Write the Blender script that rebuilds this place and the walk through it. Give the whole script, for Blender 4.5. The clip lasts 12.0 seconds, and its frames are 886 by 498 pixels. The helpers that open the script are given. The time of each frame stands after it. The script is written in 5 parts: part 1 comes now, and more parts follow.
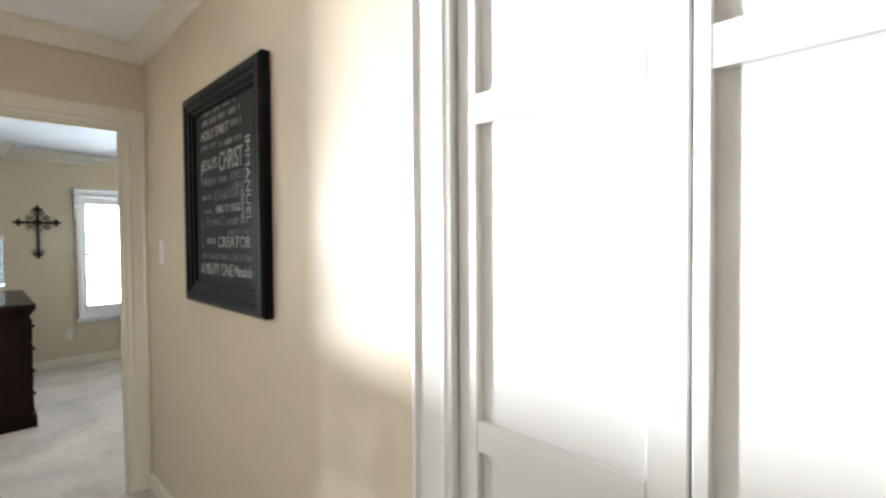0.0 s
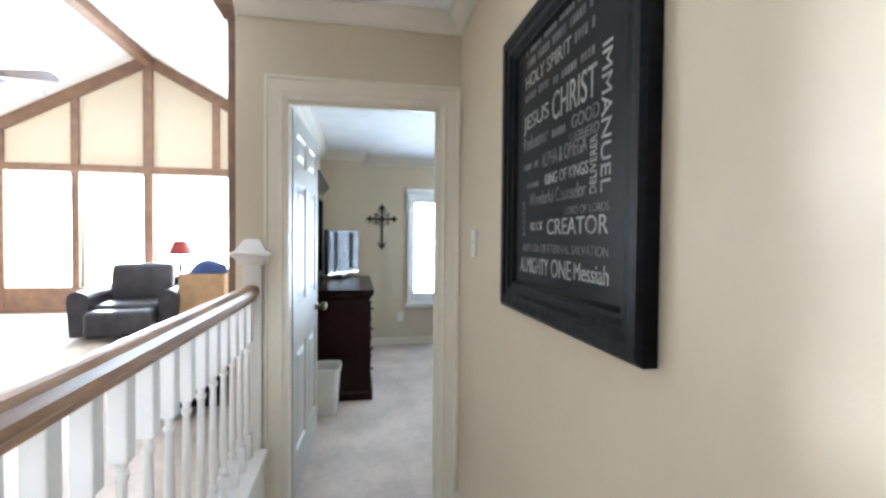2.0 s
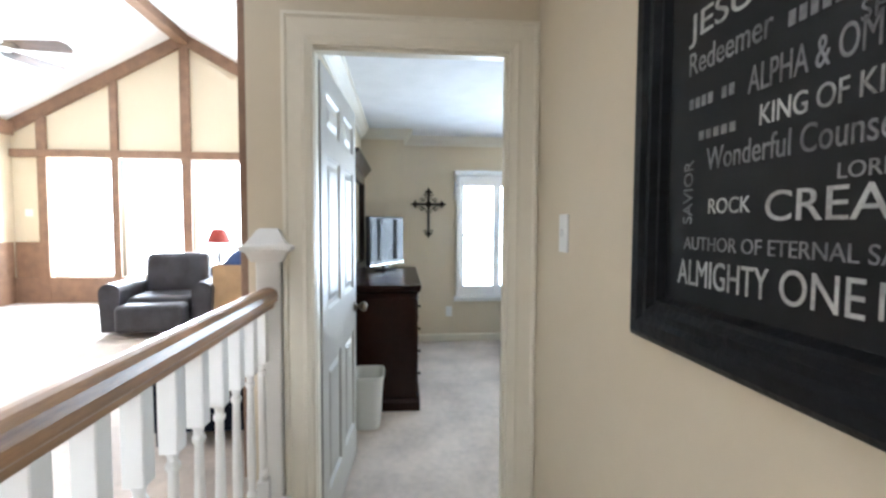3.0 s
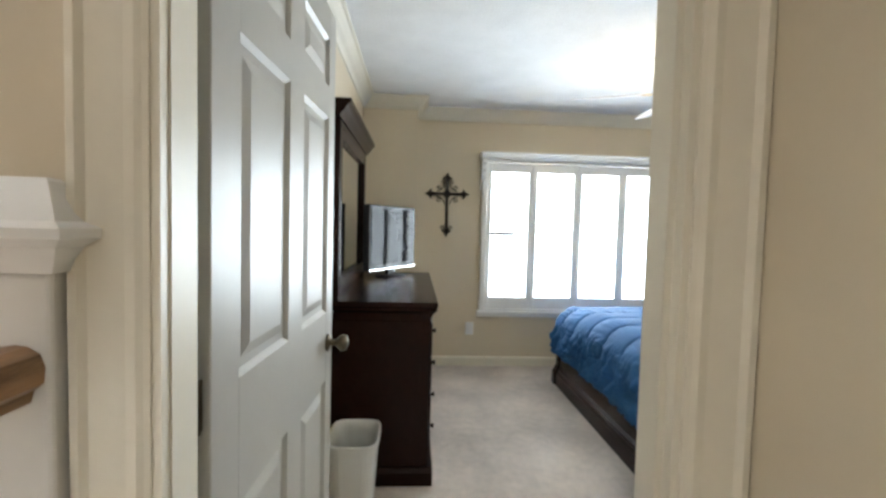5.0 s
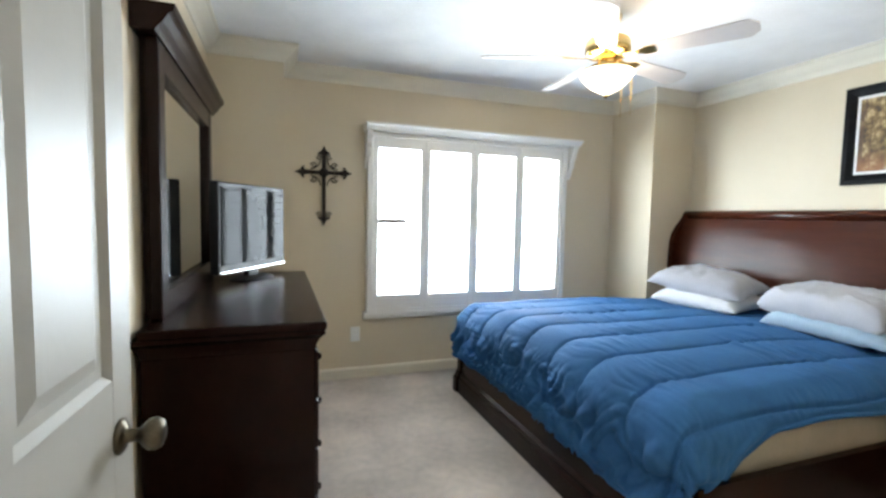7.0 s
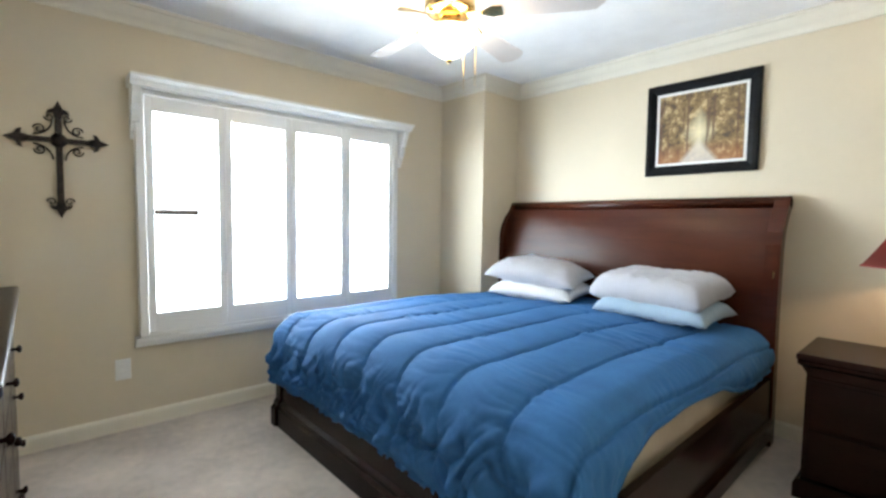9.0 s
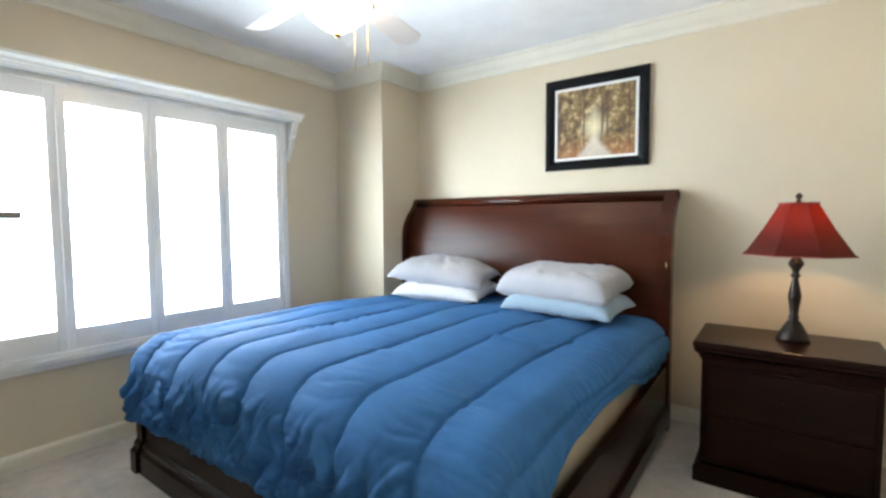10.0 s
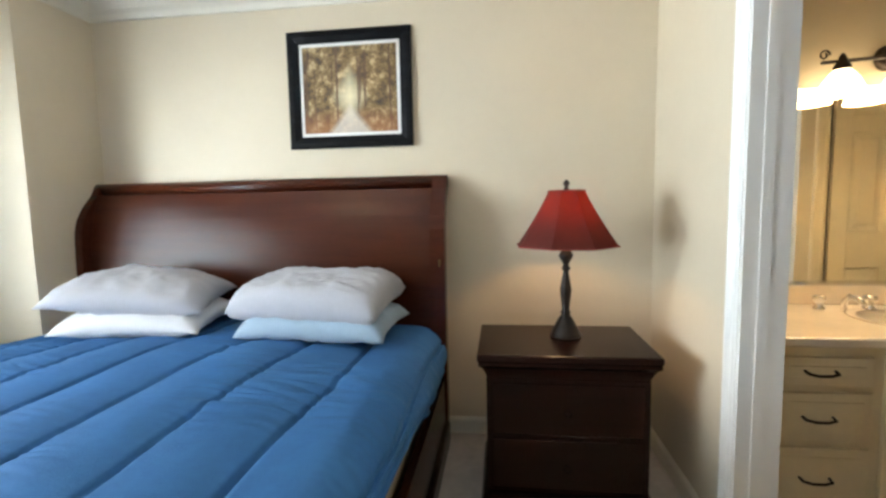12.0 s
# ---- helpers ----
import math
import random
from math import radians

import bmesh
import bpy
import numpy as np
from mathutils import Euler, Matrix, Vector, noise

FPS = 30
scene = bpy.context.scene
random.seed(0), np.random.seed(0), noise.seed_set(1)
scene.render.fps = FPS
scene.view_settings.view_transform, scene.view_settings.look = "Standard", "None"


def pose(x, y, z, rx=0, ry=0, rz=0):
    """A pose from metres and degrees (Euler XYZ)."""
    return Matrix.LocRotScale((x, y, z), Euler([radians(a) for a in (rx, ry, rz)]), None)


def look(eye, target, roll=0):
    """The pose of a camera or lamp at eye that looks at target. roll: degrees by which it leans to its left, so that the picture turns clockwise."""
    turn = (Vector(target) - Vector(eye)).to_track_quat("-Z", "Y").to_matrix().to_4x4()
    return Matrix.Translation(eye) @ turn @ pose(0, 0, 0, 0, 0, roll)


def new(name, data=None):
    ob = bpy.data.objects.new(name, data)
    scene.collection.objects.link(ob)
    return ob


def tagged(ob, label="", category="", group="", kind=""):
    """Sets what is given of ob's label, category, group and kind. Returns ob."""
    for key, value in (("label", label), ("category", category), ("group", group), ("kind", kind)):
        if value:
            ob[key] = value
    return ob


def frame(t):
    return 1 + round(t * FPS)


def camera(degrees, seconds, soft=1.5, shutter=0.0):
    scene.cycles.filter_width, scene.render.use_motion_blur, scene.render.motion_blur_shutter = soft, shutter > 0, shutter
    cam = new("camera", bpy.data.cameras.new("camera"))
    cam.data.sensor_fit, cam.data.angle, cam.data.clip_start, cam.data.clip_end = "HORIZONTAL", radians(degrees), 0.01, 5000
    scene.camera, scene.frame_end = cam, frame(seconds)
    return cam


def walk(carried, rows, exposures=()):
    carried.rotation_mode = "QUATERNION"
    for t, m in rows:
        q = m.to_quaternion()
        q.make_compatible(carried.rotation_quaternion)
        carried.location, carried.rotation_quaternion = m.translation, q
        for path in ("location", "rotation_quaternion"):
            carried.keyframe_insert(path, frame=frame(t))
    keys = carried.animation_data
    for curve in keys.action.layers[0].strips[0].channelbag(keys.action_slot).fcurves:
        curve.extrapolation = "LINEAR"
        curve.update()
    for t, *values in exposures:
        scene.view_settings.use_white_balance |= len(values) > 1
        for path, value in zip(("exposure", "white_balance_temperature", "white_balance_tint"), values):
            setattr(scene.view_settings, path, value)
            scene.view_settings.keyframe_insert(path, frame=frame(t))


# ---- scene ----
cam = camera(88.1, 12.0, soft=2.7)
PATH = [
    (0, (0.392, 0.488, 1.409), (-1.008, 1.915, 1.363), -0.4),
    (0.5, (0.287, 0.515, 1.419), (-1.323, 1.699, 1.35), -0.9),
    (1, (0.123, 0.568, 1.392), (-1.667, 1.459, 1.336), -0.7),
    (1.5, (-0.1, 0.64, 1.395), (-2.014, 1.217, 1.336), -0.4),
    (2, (-0.349, 0.659, 1.368), (-2.315, 1.025, 1.323), 0.5),
    (2.5, (-0.627, 0.649, 1.374), (-2.609, 0.901, 1.294), 0.3),
    (4.5, (-1.731, 0.688, 1.339), (-3.726, 0.773, 1.229), 1.1),
    (5, (-1.985, 0.674, 1.31), (-3.979, 0.797, 1.212), 1.5),
    (5.5, (-2.18, 0.67, 1.312), (-4.167, 0.871, 1.197), 1.2),
    (6, (-2.395, 0.642, 1.315), (-4.363, 0.974, 1.184), 1.0),
    (6.5, (-2.562, 0.624, 1.328), (-4.491, 1.13, 1.176), 1.3),
    (7, (-2.648, 0.646, 1.296), (-4.527, 1.317, 1.157), 1.2),
    (9, (-3.131, 0.844, 1.229), (-4.616, 2.177, 1.104), 0.8),
    (9.5, (-3.196, 0.904, 1.22), (-4.536, 2.384, 1.1), 0.4),
    (10, (-3.277, 1.02, 1.219), (-4.452, 2.633, 1.093), -0.3),
    (10.5, (-3.313, 1.157, 1.198), (-4.315, 2.882, 1.068), -0.6),
    (11, (-3.372, 1.305, 1.18), (-4.153, 3.142, 1.049), -0.6),
    (11.5, (-3.44, 1.488, 1.197), (-3.952, 3.415, 1.041), -0.5),
    (12, (-3.478, 1.652, 1.231), (-3.727, 3.628, 1.046), -1.1),
]
walk(cam, [(t, look(eye, target, roll)) for t, eye, target, roll in PATH], [(0, 0.48, 6400, 10), (1.0, 0.5, 6200, 10), (1.5, 0.55, 5900, 10), (2.0, 0.66, 5750, 10), (2.7, 0.68, 5800, 10), (4.5, 0.46, 6650, 10), (5.5, 0.42, 6700, 10), (7, 0.48, 6600, 10), (9, 0.66, 6600, 10), (10.5, 0.58, 6550, 10), (11.5, 0.58, 6550, 10), (12, 0.5, 6700, 10)])

# ---- world and light ----
world = bpy.data.worlds.new("world")
scene.world = world
world.use_nodes = True
wn = world.node_tree
sky = wn.nodes.new("ShaderNodeTexSky")
sky.sky_type = "NISHITA"
sky.sun_disc = False
sky.sun_elevation, sky.sun_rotation = radians(50), radians(200)
wn.links.new(sky.outputs[0], wn.nodes["Background"].inputs[0])
wn.nodes["Background"].inputs[1].default_value = 0.1


def area_lamp(name, m, w, h, watts, color):
    d = bpy.data.lights.new(name, "AREA")
    d.shape, d.size, d.size_y, d.energy, d.color = "RECTANGLE", w, h, watts, color
    ob = new(name, d)
    ob.matrix_world = m
    return ob


def bulb(name, place, watts, color, radius=0.03):
    d = bpy.data.lights.new(name, "POINT")
    d.energy, d.color, d.shadow_soft_size = watts, color, radius
    ob = new(name, d)
    ob.location = place
    return ob


# daylight standing in the openings of the bedroom window and the gable glazing
area_lamp("bedroom_window_daylight", look((-6.425, 2.185, 1.245), (-2.85, 2.185, 1.0)), 1.705, 1.365, 112, (0.76, 0.89, 1.0))
area_lamp("gable_window_daylight", look((-7.18, -2.89, 1.45), (0, -2.89, 1.45)), 1.58, 1.5, 119, (0.88, 0.95, 1.0))
area_lamp("gable_side_daylight", look((-7.18, -1.18, 1.45), (0, -1.18, 1.45)), 1.65, 1.5, 88, (0.88, 0.95, 1.0))
glare = area_lamp("gable_low_sun_glare", look((-7.17, -2.42, 1.22), (-0.2, 1.165, 1.15)), 0.34, 0.5, 92, (0.93, 0.95, 1.0))
glare.data.spread = radians(50)
bulb("fan_light_bulb", (-4.74, 2.31, 2.10), 30, (1.0, 0.93, 0.82), 0.08)
bulb("bedside_lamp_bulb", (-3.20, 3.65, 1.185), 4.0, (1.0, 0.62, 0.30))
bulb("vanity_bulb_a", (-2.085, 3.82, 1.70), 5, (1.0, 0.78, 0.48))
bulb("vanity_bulb_b", (-1.845, 3.82, 1.70), 5, (1.0, 0.78, 0.48))
bulb("vanity_bulb_c", (-1.605, 3.82, 1.70), 5, (1.0, 0.78, 0.48))


# ---- materials ----
def mat(name, color, rough=0.6, metal=0.0, var=0.06, scale=6.0, bump=0.0, bscale=120.0, spec=0.5, sheen=0.0,
        coat=0.0, stretch=(1, 1, 1), rand=0.0, vmix=None):
    m = bpy.data.materials.new(name)
    m.use_nodes = True
    nt = m.node_tree
    b = nt.nodes["Principled BSDF"]
    b.inputs["Roughness"].default_value = rough
    b.inputs["Metallic"].default_value = metal
    b.inputs["Specular IOR Level"].default_value = spec
    b.inputs["Sheen Weight"].default_value = sheen
    b.inputs["Coat Weight"].default_value = coat
    tc = nt.nodes.new("ShaderNodeTexCoord")
    mp = nt.nodes.new("ShaderNodeMapping")
    mp.inputs["Scale"].default_value = stretch
    nt.links.new(tc.outputs["Object"], mp.inputs["Vector"])
    n1 = nt.nodes.new("ShaderNodeTexNoise")
    n1.inputs["Scale"].default_value, n1.inputs["Detail"].default_value = scale, 6
    nt.links.new(mp.outputs[0], n1.inputs["Vector"])
    n2 = nt.nodes.new("ShaderNodeTexNoise")
    n2.inputs["Scale"].default_value, n2.inputs["Detail"].default_value = scale * 9, 4
    nt.links.new(mp.outputs[0], n2.inputs["Vector"])
    mx = nt.nodes.new("ShaderNodeMath")
    mx.operation = "MULTIPLY_ADD"
    mx.inputs[1].default_value = 0.4
    nt.links.new(n2.outputs[0], mx.inputs[0])
    nt.links.new(n1.outputs[0], mx.inputs[2])
    ramp = nt.nodes.new("ShaderNodeValToRGB")
    lo = tuple(max(0, c * (1 - var * 2.2)) for c in color)
    hi = vmix or tuple(min(1, c * (1 + var * 2.2)) for c in color)
    ramp.color_ramp.elements[0].position, ramp.color_ramp.elements[1].position = 0.45, 0.95
    ramp.color_ramp.elements[0].color, ramp.color_ramp.elements[1].color = (*lo, 1), (*hi, 1)
    nt.links.new(mx.outputs[0], ramp.inputs[0])
    nt.links.new(ramp.outputs[0], b.inputs["Base Color"])
    if bump:
        n3 = nt.nodes.new("ShaderNodeTexNoise")
        n3.inputs["Scale"].default_value, n3.inputs["Detail"].default_value = bscale, 5
        nt.links.new(tc.outputs["Object"], n3.inputs["Vector"])
        bp = nt.nodes.new("ShaderNodeBump")
        bp.inputs["Strength"].default_value = bump
        bp.inputs["Distance"].default_value = 0.01
        nt.links.new(n3.outputs[0], bp.inputs["Height"])
        nt.links.new(bp.outputs[0], b.inputs["Normal"])
    return m


def glow(name, color, strength):
    m = bpy.data.materials.new(name)
    m.use_nodes = True
    b = m.node_tree.nodes["Principled BSDF"]
    b.inputs["Base Color"].default_value = (*color, 1)
    b.inputs["Emission Color"].default_value = (*color, 1)
    b.inputs["Emission Strength"].default_value = strength
    b.inputs["Roughness"].default_value = 0.25
    return m


M_WALL = mat("painted_wall_tan", (0.63, 0.545, 0.405), 0.55, var=0.012, scale=2.5, bump=0.05, bscale=180)
M_CEIL = mat("ceiling_white", (0.86, 0.87, 0.88), 0.9, var=0.02, scale=5, bump=0.35, bscale=70)
M_TRIM = mat("trim_cream_gloss", (0.75, 0.695, 0.575), 0.42, var=0.015, scale=4, bump=0.03, bscale=60, spec=0.3)
# cream door gloss; the dimness of the open leaf is put into the colour
M_DOOR = mat("door_cream_gloss_dimmed", (0.43, 0.415, 0.375), 0.40, var=0.015, scale=4, bump=0.03, bscale=60, spec=0.3)
M_CROWN = mat("crown_cream", (0.72, 0.685, 0.59), 0.5, var=0.02, scale=4)
M_WHITE = mat("white_gloss_paint", (0.80, 0.79, 0.76), 0.3, var=0.012, scale=4, bump=0.02, bscale=50, coat=0.2)
M_CARPET = mat("carpet_beige", (0.60, 0.515, 0.45), 0.95, var=0.13, scale=2.4, bump=0.65, bscale=260, sheen=0.3)
M_MAHOG = mat("mahogany_gloss", (0.014, 0.0045, 0.003), 0.26, var=0.08, scale=3, bump=0.02, bscale=90, spec=0.15, stretch=(1.2, 9, 9))
M_CHERRY = mat("cherry_headboard", (0.055, 0.012, 0.005), 0.25, var=0.12, scale=2.5, bump=0.02, bscale=90, spec=0.3, stretch=(1.0, 8, 8))
M_OAK = mat("oak_rail", (0.30, 0.165, 0.075), 0.38, var=0.2, scale=4, bump=0.04, bscale=90, stretch=(1, 10, 10))
M_BEAM = mat("brown_beam", (0.22, 0.13, 0.08), 0.6, var=0.1, scale=9, bump=0.05, bscale=60)
M_BLUE = mat("blue_comforter", (0.037, 0.137, 0.325), 0.8, var=0.06, scale=5, bump=0.15, bscale=220, spec=0.15)
M_PILLOW = mat("pale_grey_pillowcase", (0.40, 0.40, 0.43), 0.8, var=0.03, scale=6, bump=0.12, bscale=260, sheen=0.2)
M_PILLOWW = mat("white_pillowcase", (0.62, 0.62, 0.63), 0.8, var=0.02, scale=6, bump=0.12, bscale=260, sheen=0.2)
M_PILLOWB = mat("light_blue_pillowcase", (0.28, 0.38, 0.47), 0.8, var=0.03, scale=6, bump=0.12, bscale=260, sheen=0.2)
M_MATT = mat("beige_mattress", (0.48, 0.41, 0.32), 0.85, var=0.04, scale=8, bump=0.15, bscale=200)
M_BLACK = mat("black_satin", (0.008, 0.008, 0.010), 0.35, spec=0.25, var=0.25, scale=5, bump=0.08, bscale=60)
M_FRAME = mat("black_distressed_frame", (0.005, 0.0055, 0.007), 0.36, var=0.3, scale=4, spec=0.12, bump=0.2, bscale=45, stretch=(2, 2, 12))
M_BOARD = mat("chalk_black_board", (0.006, 0.0065, 0.008), 0.40, var=0.3, scale=3, spec=0.14)
M_LETTER = mat("grey_lettering", (0.34, 0.34, 0.33), 0.7, var=0.25, scale=20)
M_LETTERD = mat("dim_grey_lettering", (0.15, 0.15, 0.155), 0.7, var=0.3, scale=20)
M_IRON = mat("wrought_iron", (0.030, 0.022, 0.018), 0.5, metal=0.6, var=0.4, scale=20, bump=0.3, bscale=60)
M_BRONZE = mat("oil_rubbed_bronze", (0.022, 0.014, 0.010), 0.38, metal=0.4, var=0.3, scale=15)
M_BRASS = mat("polished_brass", (0.72, 0.52, 0.22), 0.2, metal=1.0, var=0.08, scale=10)
M_NICKEL = mat("antique_brass_knob", (0.14, 0.115, 0.08), 0.28, metal=1.0, var=0.15, scale=20)
M_CHROME = mat("chrome", (0.75, 0.75, 0.76), 0.1, metal=1.0, var=0.03, scale=10)
M_BLADE = mat("white_fan_blade", (0.68, 0.63, 0.60), 0.45, var=0.03, scale=4)
M_WALNUT = mat("brown_fan_blade", (0.09, 0.05, 0.035), 0.4, var=0.3, scale=4, stretch=(1, 8, 8))
M_SHADE = mat("red_lampshade_fabric", (0.24, 0.026, 0.016), 0.75, var=0.12, scale=10, bump=0.1, bscale=200)
M_LEATHER = mat("dark_leather", (0.030, 0.029, 0.037), 0.42, var=0.25, scale=5, bump=0.2, bscale=70)
M_NAVY = mat("navy_fabric", (0.006, 0.008, 0.016), 0.9, var=0.3, scale=5, spec=0.1)
M_PLASTIC = mat("white_plastic", (0.78, 0.78, 0.76), 0.35, var=0.01, scale=4)
M_BIN = mat("white_plastic_bin", (0.70, 0.70, 0.68), 0.4, var=0.02, scale=4)
M_SCREEN = mat("tv_screen_glass", (0.008, 0.009, 0.011), 0.04, var=0.1, scale=3, spec=0.08)
M_MIRROR = mat("mirror_glass", (0.86, 0.88, 0.87), 0.015, metal=1.0, var=0.004, scale=2)
M_VANITY = mat("cream_vanity_paint", (0.72, 0.62, 0.43), 0.4, var=0.03, scale=4)
M_COUNTER = mat("cultured_marble_counter", (0.80, 0.72, 0.62), 0.2, var=0.04, scale=5, coat=0.4)
M_CARD = mat("cardboard", (0.38, 0.25, 0.14), 0.85, var=0.08, scale=6)
M_BLUEBAG = mat("blue_cloth", (0.018, 0.04, 0.13), 0.8, var=0.1, scale=6)
M_GLASSBOWL = glow("frosted_glass_lit", (1.0, 0.86, 0.60), 5.0)
M_VANGLASS = glow("frosted_shade_lit", (1.0, 0.80, 0.50), 5.0)


M_PANE = bpy.data.materials.new("window_pane_glass")
M_PANE.use_nodes = True
pb = M_PANE.node_tree.nodes["Principled BSDF"]
pb.inputs["Transmission Weight"].default_value = 1.0
pb.inputs["Roughness"].default_value = 0.0
pb.inputs["IOR"].default_value = 1.02


# ---- mesh helpers ----
def part(name, bm, material, parent=None, label="", smooth=False):
    me = bpy.data.meshes.new(name)
    bmesh.ops.recalc_face_normals(bm, faces=bm.faces)
    bm.to_mesh(me)
    bm.free()
    me.materials.append(material)
    if smooth:
        for p in me.polygons:
            p.use_smooth = True
    ob = new(name, me)
    if parent:
        ob.parent = parent
    if label:
        ob["label"] = label
    return ob


def thing(name, place, label, category, group="", turn=0):
    ob = new(name)
    ob.empty_display_size = 0.1
    ob.matrix_world = pose(*place, 0, 0, turn)
    return tagged(ob, label, category, group)


def setting(name, bm, material, label, category="", smooth=False):
    return tagged(part(name, bm, material, smooth=smooth), label, category, kind="structure")


def box(bm, x0, x1, y0, y1, z0, z1, bev=0.0, seg=2):
    g = bmesh.ops.create_cube(bm, size=1.0)
    vs = g["verts"]
    for v in vs:
        v.co = Vector(((x0 + x1) / 2 + v.co.x * (x1 - x0), (y0 + y1) / 2 + v.co.y * (y1 - y0), (z0 + z1) / 2 + v.co.z * (z1 - z0)))
    if bev:
        es = {e for v in vs for e in v.link_edges}
        bmesh.ops.bevel(bm, geom=list(es), offset=bev, segments=seg, affect="EDGES", profile=0.5)
    return bm


def bx(*a, **k):
    return box(bmesh.new(), *a, **k)


def lathe(bm, profile, cx=0, cy=0, cz=0, n=20, axis="z", cap=True):
    """profile: (radius, height) from bottom to top."""
    rings = []
    for r, h in profile:
        ring = []
        for i in range(n):
            a = 2 * math.pi * i / n
            p = (r * math.cos(a), r * math.sin(a), h)
            if axis == "y":
                p = (p[0], p[2], p[1])
            elif axis == "x":
                p = (p[2], p[0], p[1])
            ring.append(bm.verts.new((cx + p[0], cy + p[1], cz + p[2])))
        rings.append(ring)
    for a, b in zip(rings, rings[1:]):
        for i in range(n):
            bm.faces.new((a[i], a[(i + 1) % n], b[(i + 1) % n], b[i]))
    if cap:
        bm.faces.new(rings[0][::-1])
        bm.faces.new(rings[-1])
    return bm


def tube(bm, pts, r, n=8):
    rings = []
    pts = [Vector(p) for p in pts]
    for i, p in enumerate(pts):
        d = (pts[min(i + 1, len(pts) - 1)] - pts[max(i - 1, 0)]).normalized()
        s = d.orthogonal().normalized() if i == 0 else (side - side.dot(d) * d).normalized()
        side = s
        t = d.cross(s)
        rr = r(i / (len(pts) - 1)) if callable(r) else r
        rings.append([bm.verts.new(p + rr * (math.cos(2 * math.pi * k / n) * s + math.sin(2 * math.pi * k / n) * t)) for k in range(n)])
    for a, b in zip(rings, rings[1:]):
        for k in range(n):
            bm.faces.new((a[k], a[(k + 1) % n], b[(k + 1) % n], b[k]))
    bm.faces.new(rings[0][::-1])
    bm.faces.new(rings[-1])
    return bm


def sweep(bm, path, profile, closed=False):
    """Sweep a profile of (offset to the left of the path, z) along a path of (x, y), with mitred corners."""
    P = [Vector(p) for p in path]
    n = len(P)
    rings = []
    for i, p in enumerate(P):
        a = P[i - 1] if (closed or i > 0) else None
        b = P[(i + 1) % n] if (closed or i < n - 1) else None
        d1 = (p - a).normalized() if a is not None else (b - p).normalized()
        d2 = (b - p).normalized() if b is not None else d1
        n1, n2 = Vector((-d1.y, d1.x)), Vector((-d2.y, d2.x))
        m = (n1 + n2)
        m = m / max(0.2, m.dot(n1))
        rings.append([bm.verts.new((p.x + m.x * o, p.y + m.y * o, z)) for o, z in profile])
    k = len(profile)
    for i in range(n if closed else n - 1):
        a, b = rings[i], rings[(i + 1) % n]
        for j in range(k):
            bm.faces.new((a[j], a[(j + 1) % k], b[(j + 1) % k], b[j]))
    if not closed:
        bm.faces.new(rings[0][::-1])
        bm.faces.new(rings[-1])
    return bm


def prism(bm, poly, axis, a0, a1):
    """Extrude a polygon (two coordinates) along axis from a0 to a1."""
    def at(u, v, w):
        return {"x": (w, u, v), "y": (u, w, v), "z": (u, v, w)}[axis]
    A = [bm.verts.new(at(u, v, a0)) for u, v in poly]
    B = [bm.verts.new(at(u, v, a1)) for u, v in poly]
    k = len(poly)
    for i in range(k):
        bm.faces.new((A[i], A[(i + 1) % k], B[(i + 1) % k], B[i]))
    bm.faces.new(A[::-1])
    bm.faces.new(B)
    return bm


def arc(cx, cz, r, a0, a1, n):
    return [(cx + r * math.cos(radians(a0 + (a1 - a0) * i / n)), cz + r * math.sin(radians(a0 + (a1 - a0) * i / n))) for i in range(n + 1)]


# ---- the large structure ----
CH, CB = 2.475, 2.385          # ceilings of hall and bedroom
XBA = -2.588               # bathroom face of the wall past the hallway
XH, XB = -2.62, -2.72      # hall and bedroom faces of the wall between them
YL, YR = 0.22, 4.05          # bedroom side walls
XWIN = -6.25                 # bedroom window wall
YH = 1.165                   # hall wall with the framed sign
CX1, CY1, CX2, CY2 = -5.90, 0.675, -5.735, 3.61   # corners boxed out beside the window wall
YE = 0.10                    # open edge of the hall

bm = bx(-10.4, 4.0, -6.4, 4.3, -0.2, 0.0)
setting("floor", bm, M_CARPET, "beige cut-pile carpet with vacuum marks", "floor")

# wall between hall and bedroom, on past the bathroom door
bm = bmesh.new()
D0, D1, B0, B1, HD = 0.323, 1.068, 2.44, 3.20, 2.03
box(bm, XB, XH, YE, D0, 0, 2.9)
box(bm, XB, XH, D0, D1, HD, 2.9)
box(bm, XB, XH, D1, YH + 0.12, 0, 2.9)
box(bm, XB, XBA, YH + 0.12, B0, 0, 2.9)
box(bm, XB, XBA, B0, B1, HD, 2.9)
box(bm, XB, XBA, B1, YR, 0, 2.9)
setting("wall_east", bm, M_WALL, "tan painted wall with two doorways", "wall")
# bedroom and living room share this wall
setting("wall_south", bx(-6.45, XB, YE - 0.02, YL, 0, 2.9), M_WALL, "tan painted bedroom side wall", "wall")
setting("wall_north", bx(-6.45, 4.0, YR, YR + 0.14, 0, 2.9), M_WALL, "tan painted wall behind the bed", "wall")
WY0, WY1, WZ0, WZ1 = 1.33, 3.04, 0.56, 1.93
bm = bmesh.new()
box(bm, -6.45, XWIN, YL, WY0, 0, 2.9)
box(bm, -6.45, XWIN, WY1, YR, 0, 2.9)
box(bm, -6.45, XWIN, WY0, WY1, 0, WZ0)
box(bm, -6.45, XWIN, WY0, WY1, WZ1, 2.9)
setting("wall_west", bm, M_WALL, "tan painted wall with a wide window", "wall")
